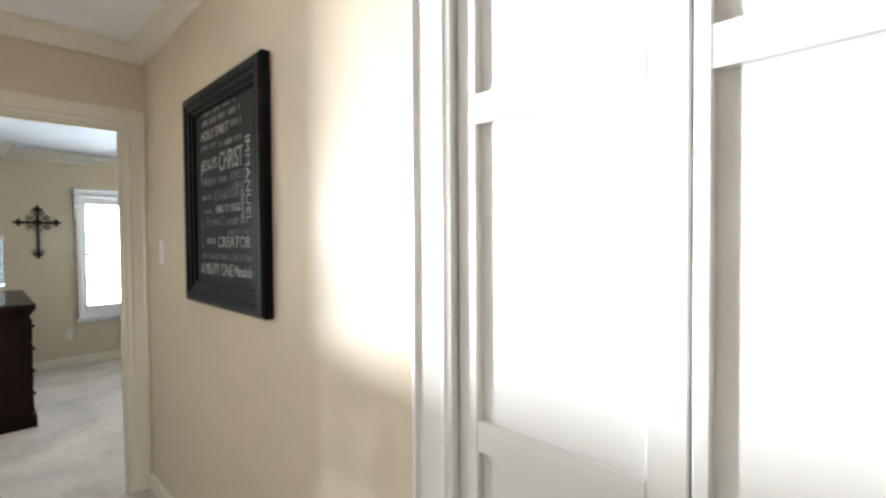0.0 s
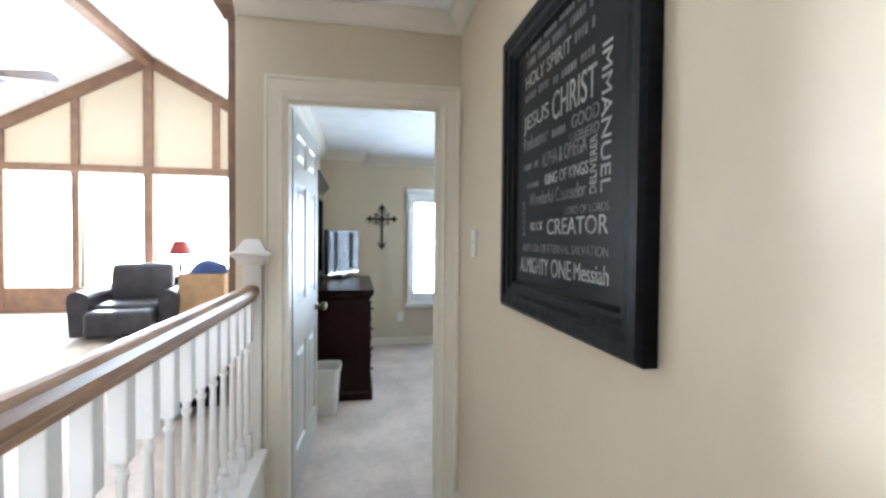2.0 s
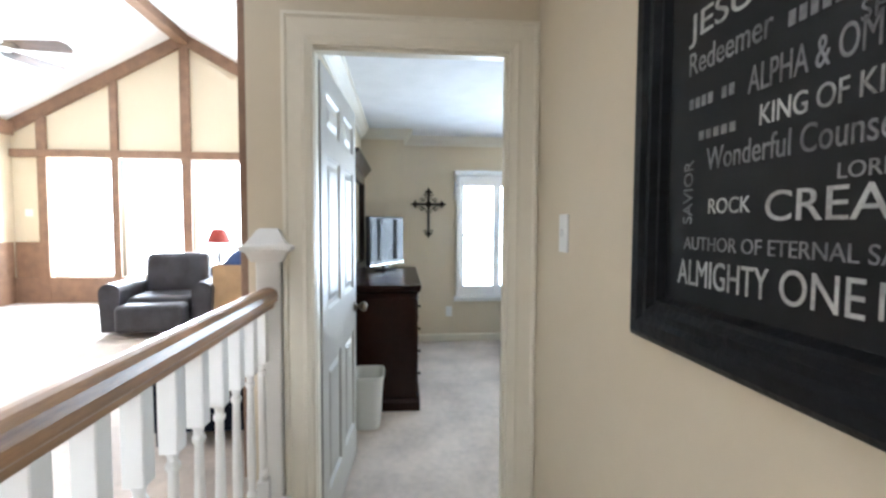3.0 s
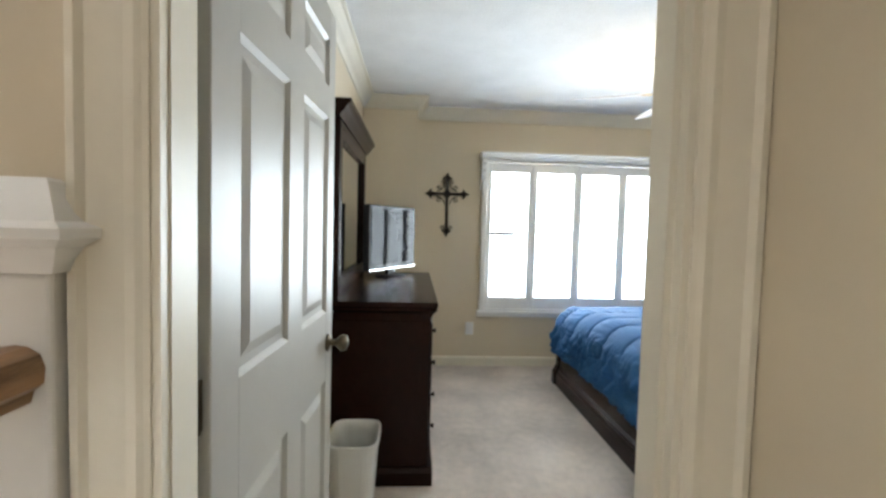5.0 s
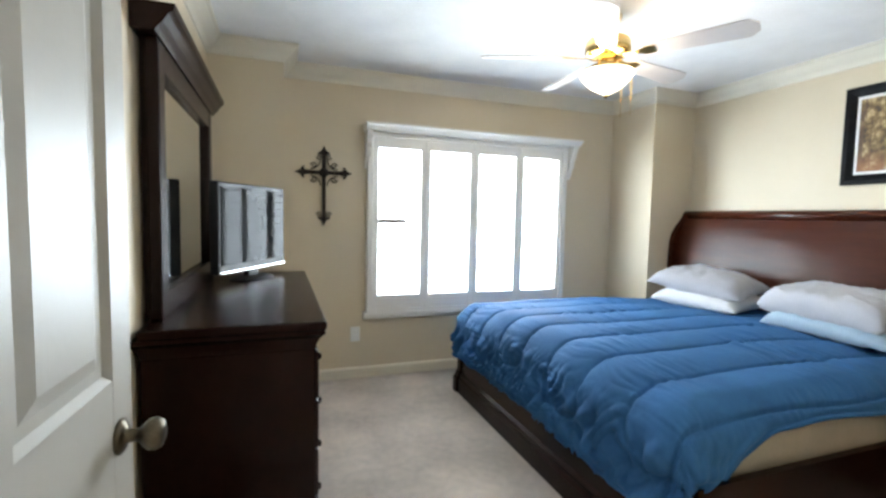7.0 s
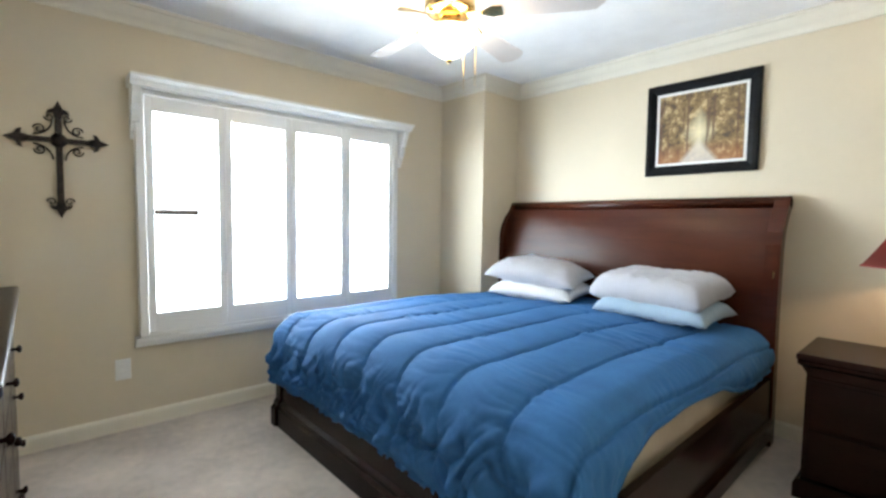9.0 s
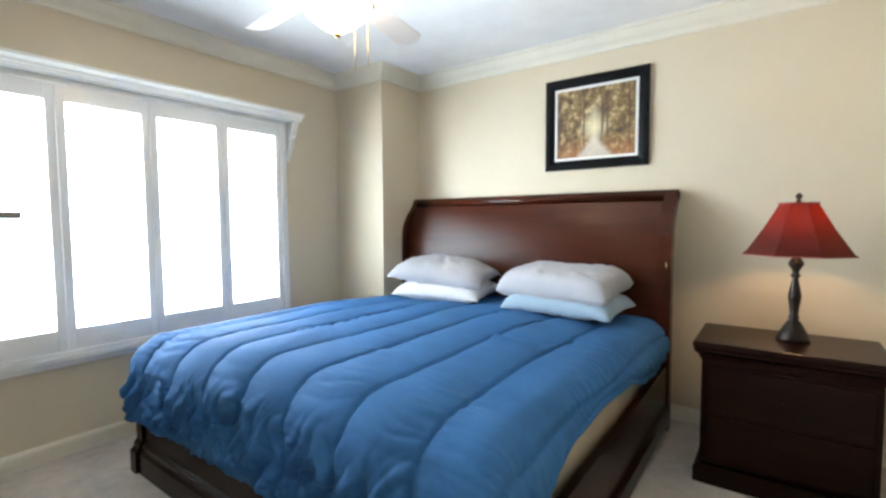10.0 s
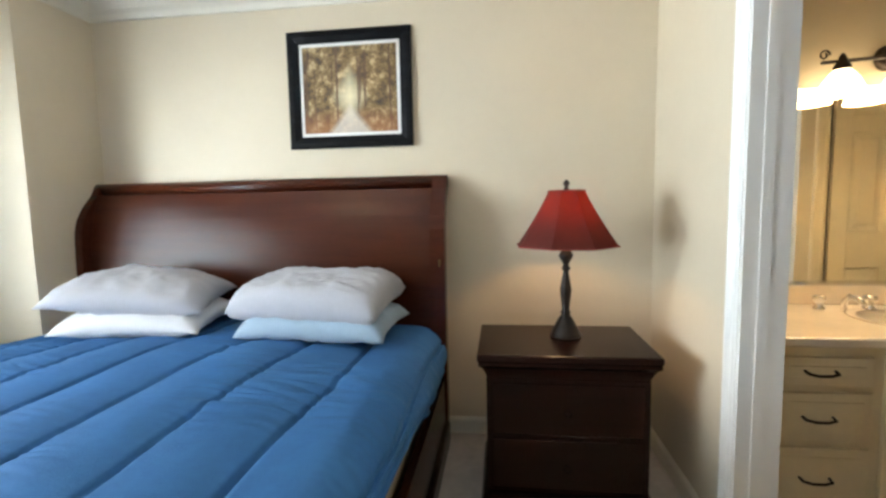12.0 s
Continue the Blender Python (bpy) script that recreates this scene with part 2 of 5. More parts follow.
setting("wall_corner_boxing_1", bx(XWIN, CX1, YL, CY1, 0, 2.9), M_WALL, "tan boxed-out wall corner beside the window", "wall")
setting("wall_corner_boxing_2", bx(XWIN, CX2, CY2, YR, 0, 2.9), M_WALL, "tan boxed-out wall corner beside the headboard", "wall")
bm = bmesh.new()
box(bm, XH, -0.285, YH, YH + 0.12, 0, 2.9)
box(bm, -0.285, 1.42, YH, YH + 0.12, 2.05, 2.9)
box(bm, 1.42, 4.0, YH, YH + 0.12, 0, 2.9)
setting("wall_hall", bm, M_WALL, "tan painted hallway wall", "wall")
setting("wall_closet_back", bx(-0.40, 1.6, YH + 0.75, YH + 0.85, 0, 2.5), M_WALL, "plain wall at the back of the closet", "wall")
setting("ceiling_bedroom", bx(-6.45, XB, YL, YR, CB, CB + 0.1), M_CEIL, "white textured bedroom ceiling", "ceiling")
setting("ceiling_hall", bx(XH, 4.0, YE, YH, CH, CH + 0.1), M_CEIL, "white hallway ceiling", "ceiling")
setting("ceiling_bathroom", bx(XBA, 4.0, YH + 0.12, YR, CB, CB + 0.1), M_CEIL, "white bathroom ceiling", "ceiling")
setting("wall_bathroom", bx(-0.52, -0.40, YH + 0.12, YR, 0, 2.5), M_WALL, "tan bathroom end wall", "wall")

crown = lambda h, k=1.0: [(o * k, h - d * k) for o, d in ((0, 0.085), (0.010, 0.083), (0.014, 0.072), (0.022, 0.062), (0.040, 0.048), (0.056, 0.028), (0.064, 0.016), (0.074, 0.012), (0.078, 0), (0, 0))]
BED_RING = [(XB, YL), (XB, YR), (CX2, YR), (CX2, CY2), (XWIN, CY2), (XWIN, CY1), (CX1, CY1), (CX1, YL)]
setting("crown_moulding_bedroom", sweep(bmesh.new(), BED_RING, crown(CB - 0.001, 1.18), True), M_CROWN, "cream crown moulding under the bedroom ceiling", "moulding")
setting("crown_moulding_hall", sweep(bmesh.new(), [(3.9, YH), (XH, YH), (XH, YE)], crown(CH - 0.001)), M_CROWN, "cream crown moulding under the hallway ceiling", "moulding")
base = [(0, 0.001), (0.014, 0.001), (0.014, 0.072), (0.010, 0.082), (0.004, 0.09), (0, 0.09)]
setting("baseboard_bedroom", sweep(bmesh.new(), [(XB, B1 + 0.09), (XB, YR), (CX2, YR), (CX2, CY2), (XWIN, CY2), (XWIN, CY1), (CX1, CY1), (CX1, YL), (XB - 0.01, YL)], base), M_TRIM, "cream painted baseboard", "baseboard")
setting("baseboard_east", sweep(bmesh.new(), [(XB, D1 + 0.10), (XB, B0 - 0.09)], base), M_TRIM, "cream painted baseboard", "baseboard")
setting("baseboard_hall", sweep(bmesh.new(), [(-0.352, YH), (XH, YH), (XH, D1 + 0.10)], base), M_TRIM, "cream painted baseboard", "baseboard")


def casing(name, axis, face, out, a0, a1, h, material, label, w=0.085):
    """Moulded casing round an opening a0..a1 up to h on a wall face; out: +1 or -1."""
    prof = [(0, 0), (w, 0), (w, 0.020), (w - 0.012, 0.022), (w - 0.02, 0.014), (0.03, 0.010), (0.016, 0.012), (0.008, 0.008), (0, 0.006)]
    bm = bmesh.new()
    rings = []
    for u, z, su, sz in ((a0, 0.001, -1, 0), (a0, h, -1, 1), (a1, h, 1, 1), (a1, 0.001, 1, 0)):
        ring = []
        for o, d in prof:
            uu, zz, dd = u + su * o, z + sz * o, face + out * d
            ring.append(bm.verts.new((dd, uu, zz) if axis == "x" else (uu, dd, zz)))
        rings.append(ring)
    k = len(prof)
    for A, B in zip(rings, rings[1:]):
        for j in range(k):
            bm.faces.new((A[j], A[(j + 1) % k], B[(j + 1) % k], B[j]))
    bm.faces.new(rings[0])
    bm.faces.new(rings[-1])
    return setting(name, bm, material, label, "door casing")


casing("trim_casing_hall", "x", XH, 1, D0, D1, HD, M_TRIM, "cream moulded casing round the bedroom doorway", 0.095)
casing("trim_casing_bedroom", "x", XB, -1, D0, D1, HD, M_TRIM, "cream moulded casing round the bedroom doorway", 0.095)
casing("trim_casing_bathroom", "x", XB, -1, B0, B1, HD, M_WHITE, "white moulded casing round the bathroom doorway", 0.055)


def jamb(name, y0, y1, x1, material, stop=0.012):
    bm = bmesh.new()
    t = 0.012
    box(bm, XB - 0.002, x1 + 0.002, y0, y0 + t, 0.001, HD)
    box(bm, XB - 0.002, x1 + 0.002, y1 - t, y1, 0.001, HD)
    box(bm, XB - 0.002, x1 + 0.002, y0 + t, y1 - t, HD - t, HD)
    # stop
    box(bm, XB + 0.045, XB + 0.08, y0 + t, y0 + t + 0.003, 0.001, HD - t)
    box(bm, XB + 0.045, XB + 0.08, y1 - t - stop, y1 - t, 0.001, HD - t)
    box(bm, XB + 0.045, XB + 0.08, y0 + t + 0.003, y1 - t - stop, HD - t - 0.012, HD - t)
    return setting(name, bm, material, "painted door jamb with stop", "door jamb")


jamb("trim_jamb_bedroom", D0, D1, XH, M_TRIM)
jamb("trim_jamb_bathroom", B0, B1, XBA, M_WHITE, 0.003)

# living room shell; its floor lies a step above the hallway
XG, YRIDGE, ZRIDGE, SLOPE, YLW, FL = -7.0, -2.044, 3.735, 0.545, -4.093, 0.384
zroof = lambda y: ZRIDGE - SLOPE * abs(y - YRIDGE)
setting("floor_living", bx(XG - 0.2, 4.0, YLW - 0.15, YE, 0.001, FL), M_CARPET, "beige carpet of the raised living room floor", "floor")
bm = bmesh.new()
GZ0, GZ1, GY0, GY1 = 0.686, 2.196, -3.683, -0.333
prism(bm, [(YLW - 0.15, FL), (YE, FL), (YE, GZ0), (YLW - 0.15, GZ0)], "x", XG - 0.2, XG)
prism(bm, [(YLW - 0.15, GZ0), (GY0, GZ0), (GY0, GZ1), (YLW - 0.15, GZ1)], "x", XG - 0.2, XG)
prism(bm, [(GY1, GZ0), (YE, GZ0), (YE, GZ1), (GY1, GZ1)], "x", XG - 0.2, XG)
prism(bm, [(YLW - 0.15, GZ1), (YE, GZ1), (YE, zroof(YE)), (YRIDGE, ZRIDGE), (YLW - 0.15, zroof(YLW - 0.15))], "x", XG - 0.2, XG)
setting("wall_gable", bm, M_WALL, "cream gable wall with large picture windows", "wall")
setting("wall_living_far", bx(XG, 4.0, YLW - 0.15, YLW, FL, 2.8), M_WALL, "living room side wall", "wall")
setting("wall_behind", bx(4.0, 4.15, -4.6, 4.3, 0, 3.9), M_WALL, "plain wall closing the house", "wall")
setting("wall_living_near", bx(XG, -6.45, YE - 0.02, YE + 0.1, 0, 2.7), M_WALL, "living room wall beyond the bedroom", "wall")
setting("wall_header", bx(XB, 4.0, YE, YE + 0.1, CH + 0.1, 2.75), M_WALL, "wall above the hallway opening", "wall")
bm = bmesh.new()
ya, yb = YLW - 0.2, YE + 0.02
prism(bm, [(ya, zroof(ya)), (YRIDGE, ZRIDGE), (yb, zroof(yb)), (yb, zroof(yb) + 0.12), (YRIDGE, ZRIDGE + 0.12), (ya, zroof(ya) + 0.12)], "x", XG - 0.2, 4.1)
setting("ceiling_living", bm, M_CEIL, "white vaulted living room ceiling", "ceiling")
setting("beam_ridge", bx(XG, 4.0, YRIDGE - 0.065, YRIDGE + 0.065, ZRIDGE - 0.145, ZRIDGE - 0.015, 0.006), M_BEAM, "brown wooden ridge beam", "beam")


def rafter(name, y0, y1):
    bm = bmesh.new()
    z0, z1 = zroof(y0), zroof(y1)
    prism(bm, [(y0, z0 - 0.16), (y1, z1 - 0.16), (y1, z1 + 0.01), (y0, z0 + 0.01)], "x", XG, XG + 0.045)
    return setting(name, bm, M_BEAM, "brown wooden board along the gable slope", "beam")


rafter("beam_gable_slope_1", YLW, YRIDGE)
rafter("beam_gable_slope_2", YRIDGE, YE - 0.03)
setting("beam_gable_cross", bx(XG, XG + 0.047, YLW, YE - 0.03, GZ1 - 0.015, GZ1 + 0.08, 0.005), M_BEAM, "brown wooden cross beam over the windows", "beam")
for i, (y, z0, w) in enumerate(((YRIDGE, FL, 0.115), (-2.892, FL, 0.093), (-1.217, GZ1 + 0.08, 0.093), (-3.735, FL, 0.11), (-0.385, FL, 0.11))):
    z1 = zroof(y) - 0.145
    setting("beam_gable_post_%d" % (i + 1), bx(XG, XG + 0.038, y - w / 2, y + w / 2, z0, z1, 0.005), M_BEAM, "brown wooden gable post", "post")
setting("trim_gable_sill", bx(XG, XG + 0.034, YLW, YE - 0.03, FL, GZ0 + 0.015, 0.004), M_BEAM, "brown wooden panel under the windows", "panel")
setting("trim_gable_wainscot", bx(XG, XG + 0.03, YLW + 0.022, -3.79, GZ0 + 0.016, 1.14, 0.004), M_BEAM, "brown wooden wainscot beside the windows", "panel")
setting("trim_living_wainscot", bx(XG + 0.05, 4.0, YLW, YLW + 0.02, FL, 1.14), M_BEAM, "brown wooden wainscot", "panel")
setting("beam_living_eave", bx(XG + 0.05, 4.0, YLW, YLW + 0.075, 2.43, 2.59), M_BEAM, "brown wooden eave beam", "beam")

gw = tagged(new("window_2"), "large bright picture windows in the gable wall", "window", kind="structure")
for y0, y1 in ((GY0, -2.94), (-2.845, YRIDGE - 0.05), (YRIDGE + 0.05, GY1)):
    fb = bmesh.new()
    for a in ((y0, y0 + 0.035, GZ0, GZ1), (y1 - 0.035, y1, GZ0, GZ1), (y0 + 0.035, y1 - 0.035, GZ0, GZ0 + 0.04), (y0 + 0.035, y1 - 0.035, GZ1 - 0.04, GZ1)):
        box(fb, XG - 0.12, XG - 0.07, *a)
    part("window_frame", fb, M_WHITE, gw, "white sash frame")
    pane = part("pane", bx(XG - 0.10, XG - 0.097, y0 + 0.03, y1 - 0.03, GZ0 + 0.03, GZ1 - 0.03), M_PANE, gw)
    pane.visible_shadow = False

# wood corner post at the end of the hall wall, with capital
post = tagged(part("trim_corner_post", bx(XB - 0.085, XB + 0.01, YE - 0.058, YE - 0.022, 0.001, 2.40, 0.004), M_BEAM), "brown wooden corner post on the wall end", "post", kind="structure")
setting("trim_post_capital", sweep(bmesh.new(), [(XB - 0.085, YE - 0.022), (XB - 0.085, YE - 0.059), (XB + 0.01, YE - 0.059), (XB + 0.01, YE - 0.022)], [(0, 2.40), (-0.012, 2.40), (-0.02, 2.42), (-0.05, 2.46), (-0.05, 2.49), (0, 2.49)]), M_BEAM, "brown moulded capital on the post", "moulding")


# ---- hall: railing ----
def railing():
    y = 0.178
    rail = thing("stair_railing", (-2.625, y, 0), "white baluster railing with oak handrail along the hallway", "railing")
    # newel
    nw = 0.043
    nb = bmesh.new()
    box(nb, -nw, nw, -nw, nw, 0, 1.242, 0.006)
    newel = part("newel_post", nb, M_WHITE, rail, "square white newel post")
    cb = bmesh.new()
    prof = [(nw + 0.002, 1.238), (nw + 0.008, 1.244), (nw + 0.012, 1.24), (nw + 0.026, 1.272), (nw + 0.038, 1.280), (nw + 0.046, 1.284), (nw + 0.046, 1.296), (nw + 0.026, 1.304), (nw - 0.006, 1.354), (nw - 0.014, 1.359)]
    rings = []
    for r, h in prof:
        rings.append([cb.verts.new((sx * r, sy * r, h)) for sx, sy in ((-1, -1), (1, -1), (1, 1), (-1, 1))])
    for a, b in zip(rings, rings[1:]):
        for i in range(4):
            cb.faces.new((a[i], a[(i + 1) % 4], b[(i + 1) % 4], b[i]))
    cb.faces.new(rings[-1])
    cb.faces.new(rings[0][::-1])
    part("cap", cb, M_WHITE, newel, "stepped pyramid cap")
    # handrail: rounded section along x
    L = 4.2
    sec = [(-0.018, 1.075), (0.018, 1.075), (0.022, 1.09), (0.034, 1.10), (0.036, 1.12), (0.03, 1.137), (0.015, 1.146), (0, 1.148), (-0.015, 1.146), (-0.03, 1.137), (-0.036, 1.12), (-0.034, 1.10), (-0.022, 1.09)]
    hb = prism(bmesh.new(), sec, "x", nw - 0.03, L)
    part("handrail", hb, M_OAK, rail, "rounded oak handrail")
    part("curb", box(bmesh.new(), nw, L, -0.06, 0.06, 0.0, FL - 0.03, 0.006), M_WHITE, rail, "white painted curb under the balusters")
    part("curb_cap", box(bmesh.new(), nw, L, -0.066, 0.075, FL - 0.028, FL - 0.002, 0.006), M_WHITE, rail)
    # baluster: square ends, turned middle
    s = 0.0195
    b = bmesh.new()
    box(b, -s, s, -s, s, FL - 0.002, 0.49, 0.002, 1)
    box(b, -s, s, -s, s, 0.90, 1.076, 0.002, 1)
    lathe(b, [(r * 0.88, 0.485 + (h - 0.355) * 0.764) for r, h in ((0.020, 0.355), (0.014, 0.37), (0.019, 0.385), (0.019, 0.395), (0.012, 0.41), (0.0155, 0.47), (0.0165, 0.55), (0.0145, 0.68), (0.0115, 0.84), (0.017, 0.852), (0.017, 0.862), (0.012, 0.872), (0.013, 0.885), (0.021, 0.905))], n=12)
    first = part("baluster", b, M_WHITE, rail)
    first.location.x = 0.126
    for i in range(1, 32):
        c = first.copy()
        scene.collection.objects.link(c)
        c.parent = rail
        c.location.x = 0.126 + 0.1225 * i


railing()


def six_panel(leaf_w, leaf_h, th, thing_ob, material, rows=((0.22, 0.775), (1.01, 1.66), (1.76, 1.915)), stile=0.105, mid=0.10, cols=None):
    """A leaf along +x from the hinge at x=0, its thickness along y, with raised panels on both faces."""
    bm = bmesh.new()
    cols = cols or ((stile, leaf_w / 2 - mid / 2), (leaf_w / 2 + mid / 2, leaf_w - stile))
    zs = [0.012] + [z for r in rows for z in r] + [leaf_h]
    stile, far = cols[0][0], cols[1][1]
    box(bm, 0, stile, 0, th, 0.012, leaf_h, 0.002, 1)
    box(bm, far, leaf_w, 0, th, 0.012, leaf_h, 0.002, 1)
    for z0, z1 in zip(zs[0::2], zs[1::2]):
        box(bm, stile, far, 0.0003, th - 0.0003, z0, z1)
    for z0, z1 in rows:
        box(bm, cols[0][1], cols[1][0], 0.0006, th - 0.0006, z0, z1)
    part("door_leaf", bm, material, thing_ob)
    for z0, z1 in rows:
        for x0, x1 in cols:
            pb = bmesh.new()
            for sgn, y0 in ((-1, 0.0), (1, th)):
                d = [(0.0, 0.001), (0.012, 0.011), (0.03, 0.011), (0.055, 0.003)]
                loops = []
                for o, dep in d:
                    yy = y0 - sgn * dep
                    loops.append([pb.verts.new(p) for p in ((x0 + o, yy, z0 + o), (x1 - o, yy, z0 + o), (x1 - o, yy, z1 - o), (x0 + o, yy, z1 - o))])
                for a, b in zip(loops, loops[1:]):
                    for i in range(4):
                        pb.faces.new((a[i], a[(i + 1) % 4], b[(i + 1) % 4], b[i]))
                pb.faces.new(loops[-1])
            part("panel", pb, material, thing_ob)


def knob(parent, x, y, z, out):
    b = bmesh.new()
    lathe(b, [(0.031, 0.0), (0.031, 0.004 * out), (0.024, 0.009 * out), (0.012, 0.012 * out), (0.011, 0.03 * out), (0.018, 0.036 * out), (0.027, 0.046 * out), (0.0285, 0.056 * out), (0.024, 0.066 * out), (0.012, 0.071 * out)], x, y, z, 20, "y")
    return part("knob", b, M_NICKEL, parent, "round antique brass knob", True)


def bedroom_door():
    d = tagged(new("door_1"), "cream six-panel door standing open into the bedroom", "door", kind="structure")
    d.matrix_world = pose(XB - 0.042, D0 + 0.015, 0, 0, 0, 180 - 3.1)
    W = 0.865
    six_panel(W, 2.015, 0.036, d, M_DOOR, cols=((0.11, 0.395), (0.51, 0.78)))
    knob(d, W - 0.062, 0.0, 0.902, -1)
    knob(d, W - 0.062, 0.036, 0.902, 1)
    for z in (0.2, 1.0, 1.82):
        h = bmesh.new()
        lathe(h, [(0.006, z - 0.045), (0.006, z + 0.045)], -0.014, 0.016, 0, 10)
        box(h, -0.03, 0.0, 0.014, 0.018, z - 0.044, z + 0.044)
        part("hinge", h, M_NICKEL, d)


bedroom_door()


def closet_doors():
    """White two-leaf closet with shaker panels and cream casing."""
    casing("trim_casing_closet", "y", YH, -1, -0.245, 1.35, 2.03, M_WHITE, "white moulded casing round the closet doors", 0.105)
    bm = bmesh.new()
    box(bm, -0.285, -0.245, YH + 0.0, YH + 0.12, 0.001, 2.05)
    box(bm, 1.35, 1.42, YH + 0.0, YH + 0.12, 0.001, 2.05)
    box(bm, -0.245, 1.35, YH + 0.0, YH + 0.12, 2.03, 2.05)
    setting("trim_closet_frame", bm, M_WHITE, "white closet frame", "door frame")
    x = -0.241
    for i, w in enumerate((0.437, 0.57, 0.57)):
        d = thing("closet_door", (x, YH + 0.012, 0), "white painted closet door with recessed flat panels", "closet door", "closet doors")
        b = bmesh.new()
        st = 0.024 if i else 0.05
        W = w - 0.003
        rails = [(0.012, 0.16), (0.985, 1.045), (1.632, 1.69), (1.94, 2.02)]
        box(b, 0, st, 0, 0.036, 0.012, 2.02, 0.003, 1)
        box(b, W - 0.06, W, 0, 0.036, 0.012, 2.02, 0.003, 1)
        for z0, z1 in rails:
            box(b, st, W - 0.06, 0.0004, 0.035, z0, z1)
        part("door_frame", b, M_WHITE, d)
        for (a, z0), (z1, c) in zip(rails, rails[1:]):
            part("panel", bx(st - 0.005, W - 0.055, 0.016, 0.030, z0 - 0.005, z1 + 0.005), M_WHITE, d)
        x += w


closet_doors()


def light_switch(name, place, turn, label, w=0.075, h=0.12, rocker=True):
    """A plate on a wall; local -y points into the room."""
    s = thing(name, place, label, "switch" if rocker else "outlet", turn=turn)
    part("plate", bx(-w / 2, w / 2, -0.006, 0, -h / 2, h / 2, 0.003), M_PLASTIC, s)
    if rocker:
        part("toggle", bx(-0.005, 0.005, -0.014, -0.006, -0.010, 0.012, 0.002), M_PLASTIC, s)
    else:
        for z in (-0.02, 0.02):
            part("socket", bx(-0.017, 0.017, -0.0085, -0.006, z - 0.014, z + 0.014, 0.004), M_PLASTIC, s)


light_switch("light_switch", (-2.31, YH, 1.349), 0, "white toggle switch plate on the tan hallway wall")
light_switch("wall_outlet", (XWIN, 1.205, 0.356), 90, "white outlet plate on the tan bedroom wall", 0.075, 0.12, False)


def text_mesh(words, size, align="LEFT", shear=0.0):
    cu = bpy.data.curves.new("lettering", "FONT")
    cu.body, cu.size, cu.extrude, cu.shear = words, size, 0.0006, shear
    cu.align_x = align
    ob = bpy.data.objects.new("lettering", cu)
    scene.collection.objects.link(ob)
    me = bpy.data.meshes.new_from_object(ob.evaluated_get(bpy.context.evaluated_depsgraph_get()))
    bpy.data.objects.remove(ob)
    bpy.data.curves.remove(cu)
    return me


def framed_sign():
    X0, X1, Z0, Z1 = -1.824, -1.046, 1.149, 2.016
    fx = lambda x: X0 + (x + 1.832) * (X1 - X0) / 0.796
    fz = lambda z: Z0 + (z - 1.116) * (Z1 - Z0) / 0.896
    s = thing("framed_sign", ((X0 + X1) / 2, YH - 0.002, Z0), "black framed chalk-style word sign hung on the tan hallway wall", "wall art")
    W, H, fw = X1 - X0, Z1 - Z0, 0.09
    b = bmesh.new()
    prof = [(0, 0), (0, 0.028), (0.012, 0.036), (0.035, 0.036), (0.045, 0.028), (0.06, 0.030), (0.072, 0.020), (0.080, 0.020), (fw, 0.008), (fw, 0)]
    cs = ((-W / 2, 0, 1, 1), (W / 2, 0, -1, 1), (W / 2, H, -1, -1), (-W / 2, H, 1, -1))
    rings = [[b.verts.new((x + sx * o, -d, z + sz * o)) for o, d in prof] for x, z, sx, sz in cs]
    k = len(prof)
    for i in range(4):
        A, B = rings[i], rings[(i + 1) % 4]
        for j in range(k - 1):
            b.faces.new((A[j], A[j + 1], B[j + 1], B[j]))
    part("frame", b, M_FRAME, s, "wide black distressed moulded frame")
    part("board", bx(-W / 2 + fw - 0.004, W / 2 - fw + 0.004, -0.008, -0.002, fw - 0.004, H - fw + 0.004), M_BOARD, s, "black board")
    cx = (X0 + X1) / 2
    for words, xl, xr, zb, zt, way, dim in SIGN_LINES:
        xl, xr, zb, zt = fx(xl), fx(xr), fz(zb), fz(zt)
        me = text_mesh(words, 0.1)
        xs = [p.co.x for p in me.vertices]
        ys = [p.co.y for p in me.vertices]
        lo, wd, y0, ht = min(xs), max(xs) - min(xs), min(ys), max(ys) - min(ys)
        for p in me.vertices:
            a, c, e = (p.co.x - lo) / wd, (p.co.y - y0) / ht, p.co.z
            if way == 1:      # reads upwards
                a, c = 1 - c, a
            elif way == -1:   # reads downwards
                a, c = c, 1 - a
            p.co = Vector((xl - cx + a * (xr - xl), -0.0085 - e, zb - Z0 + c * (zt - zb)))
        me.materials.append(M_LETTERD if dim else M_LETTER)
        ob = new("lettering", me)
        ob.parent = s
    # lines that cannot be read
    for xl, xr, zb, zt in SIGN_BARS:
        xl, xr, zb, zt = fx(xl), fx(xr), fz(zb), fz(zt)
        n = max(3, int((xr - xl) / 0.016))
        for k in range(n):
            if (k * 7 + int(zb * 1000)) % 6 == 5:
                continue
            a = xl + (xr - xl) * k / n
            part("letter_bar", bx(a - cx, a - cx + (xr - xl) / n * 0.62, -0.0095, -0.008, zb - Z0, zt - Z0), M_LETTERD, s)


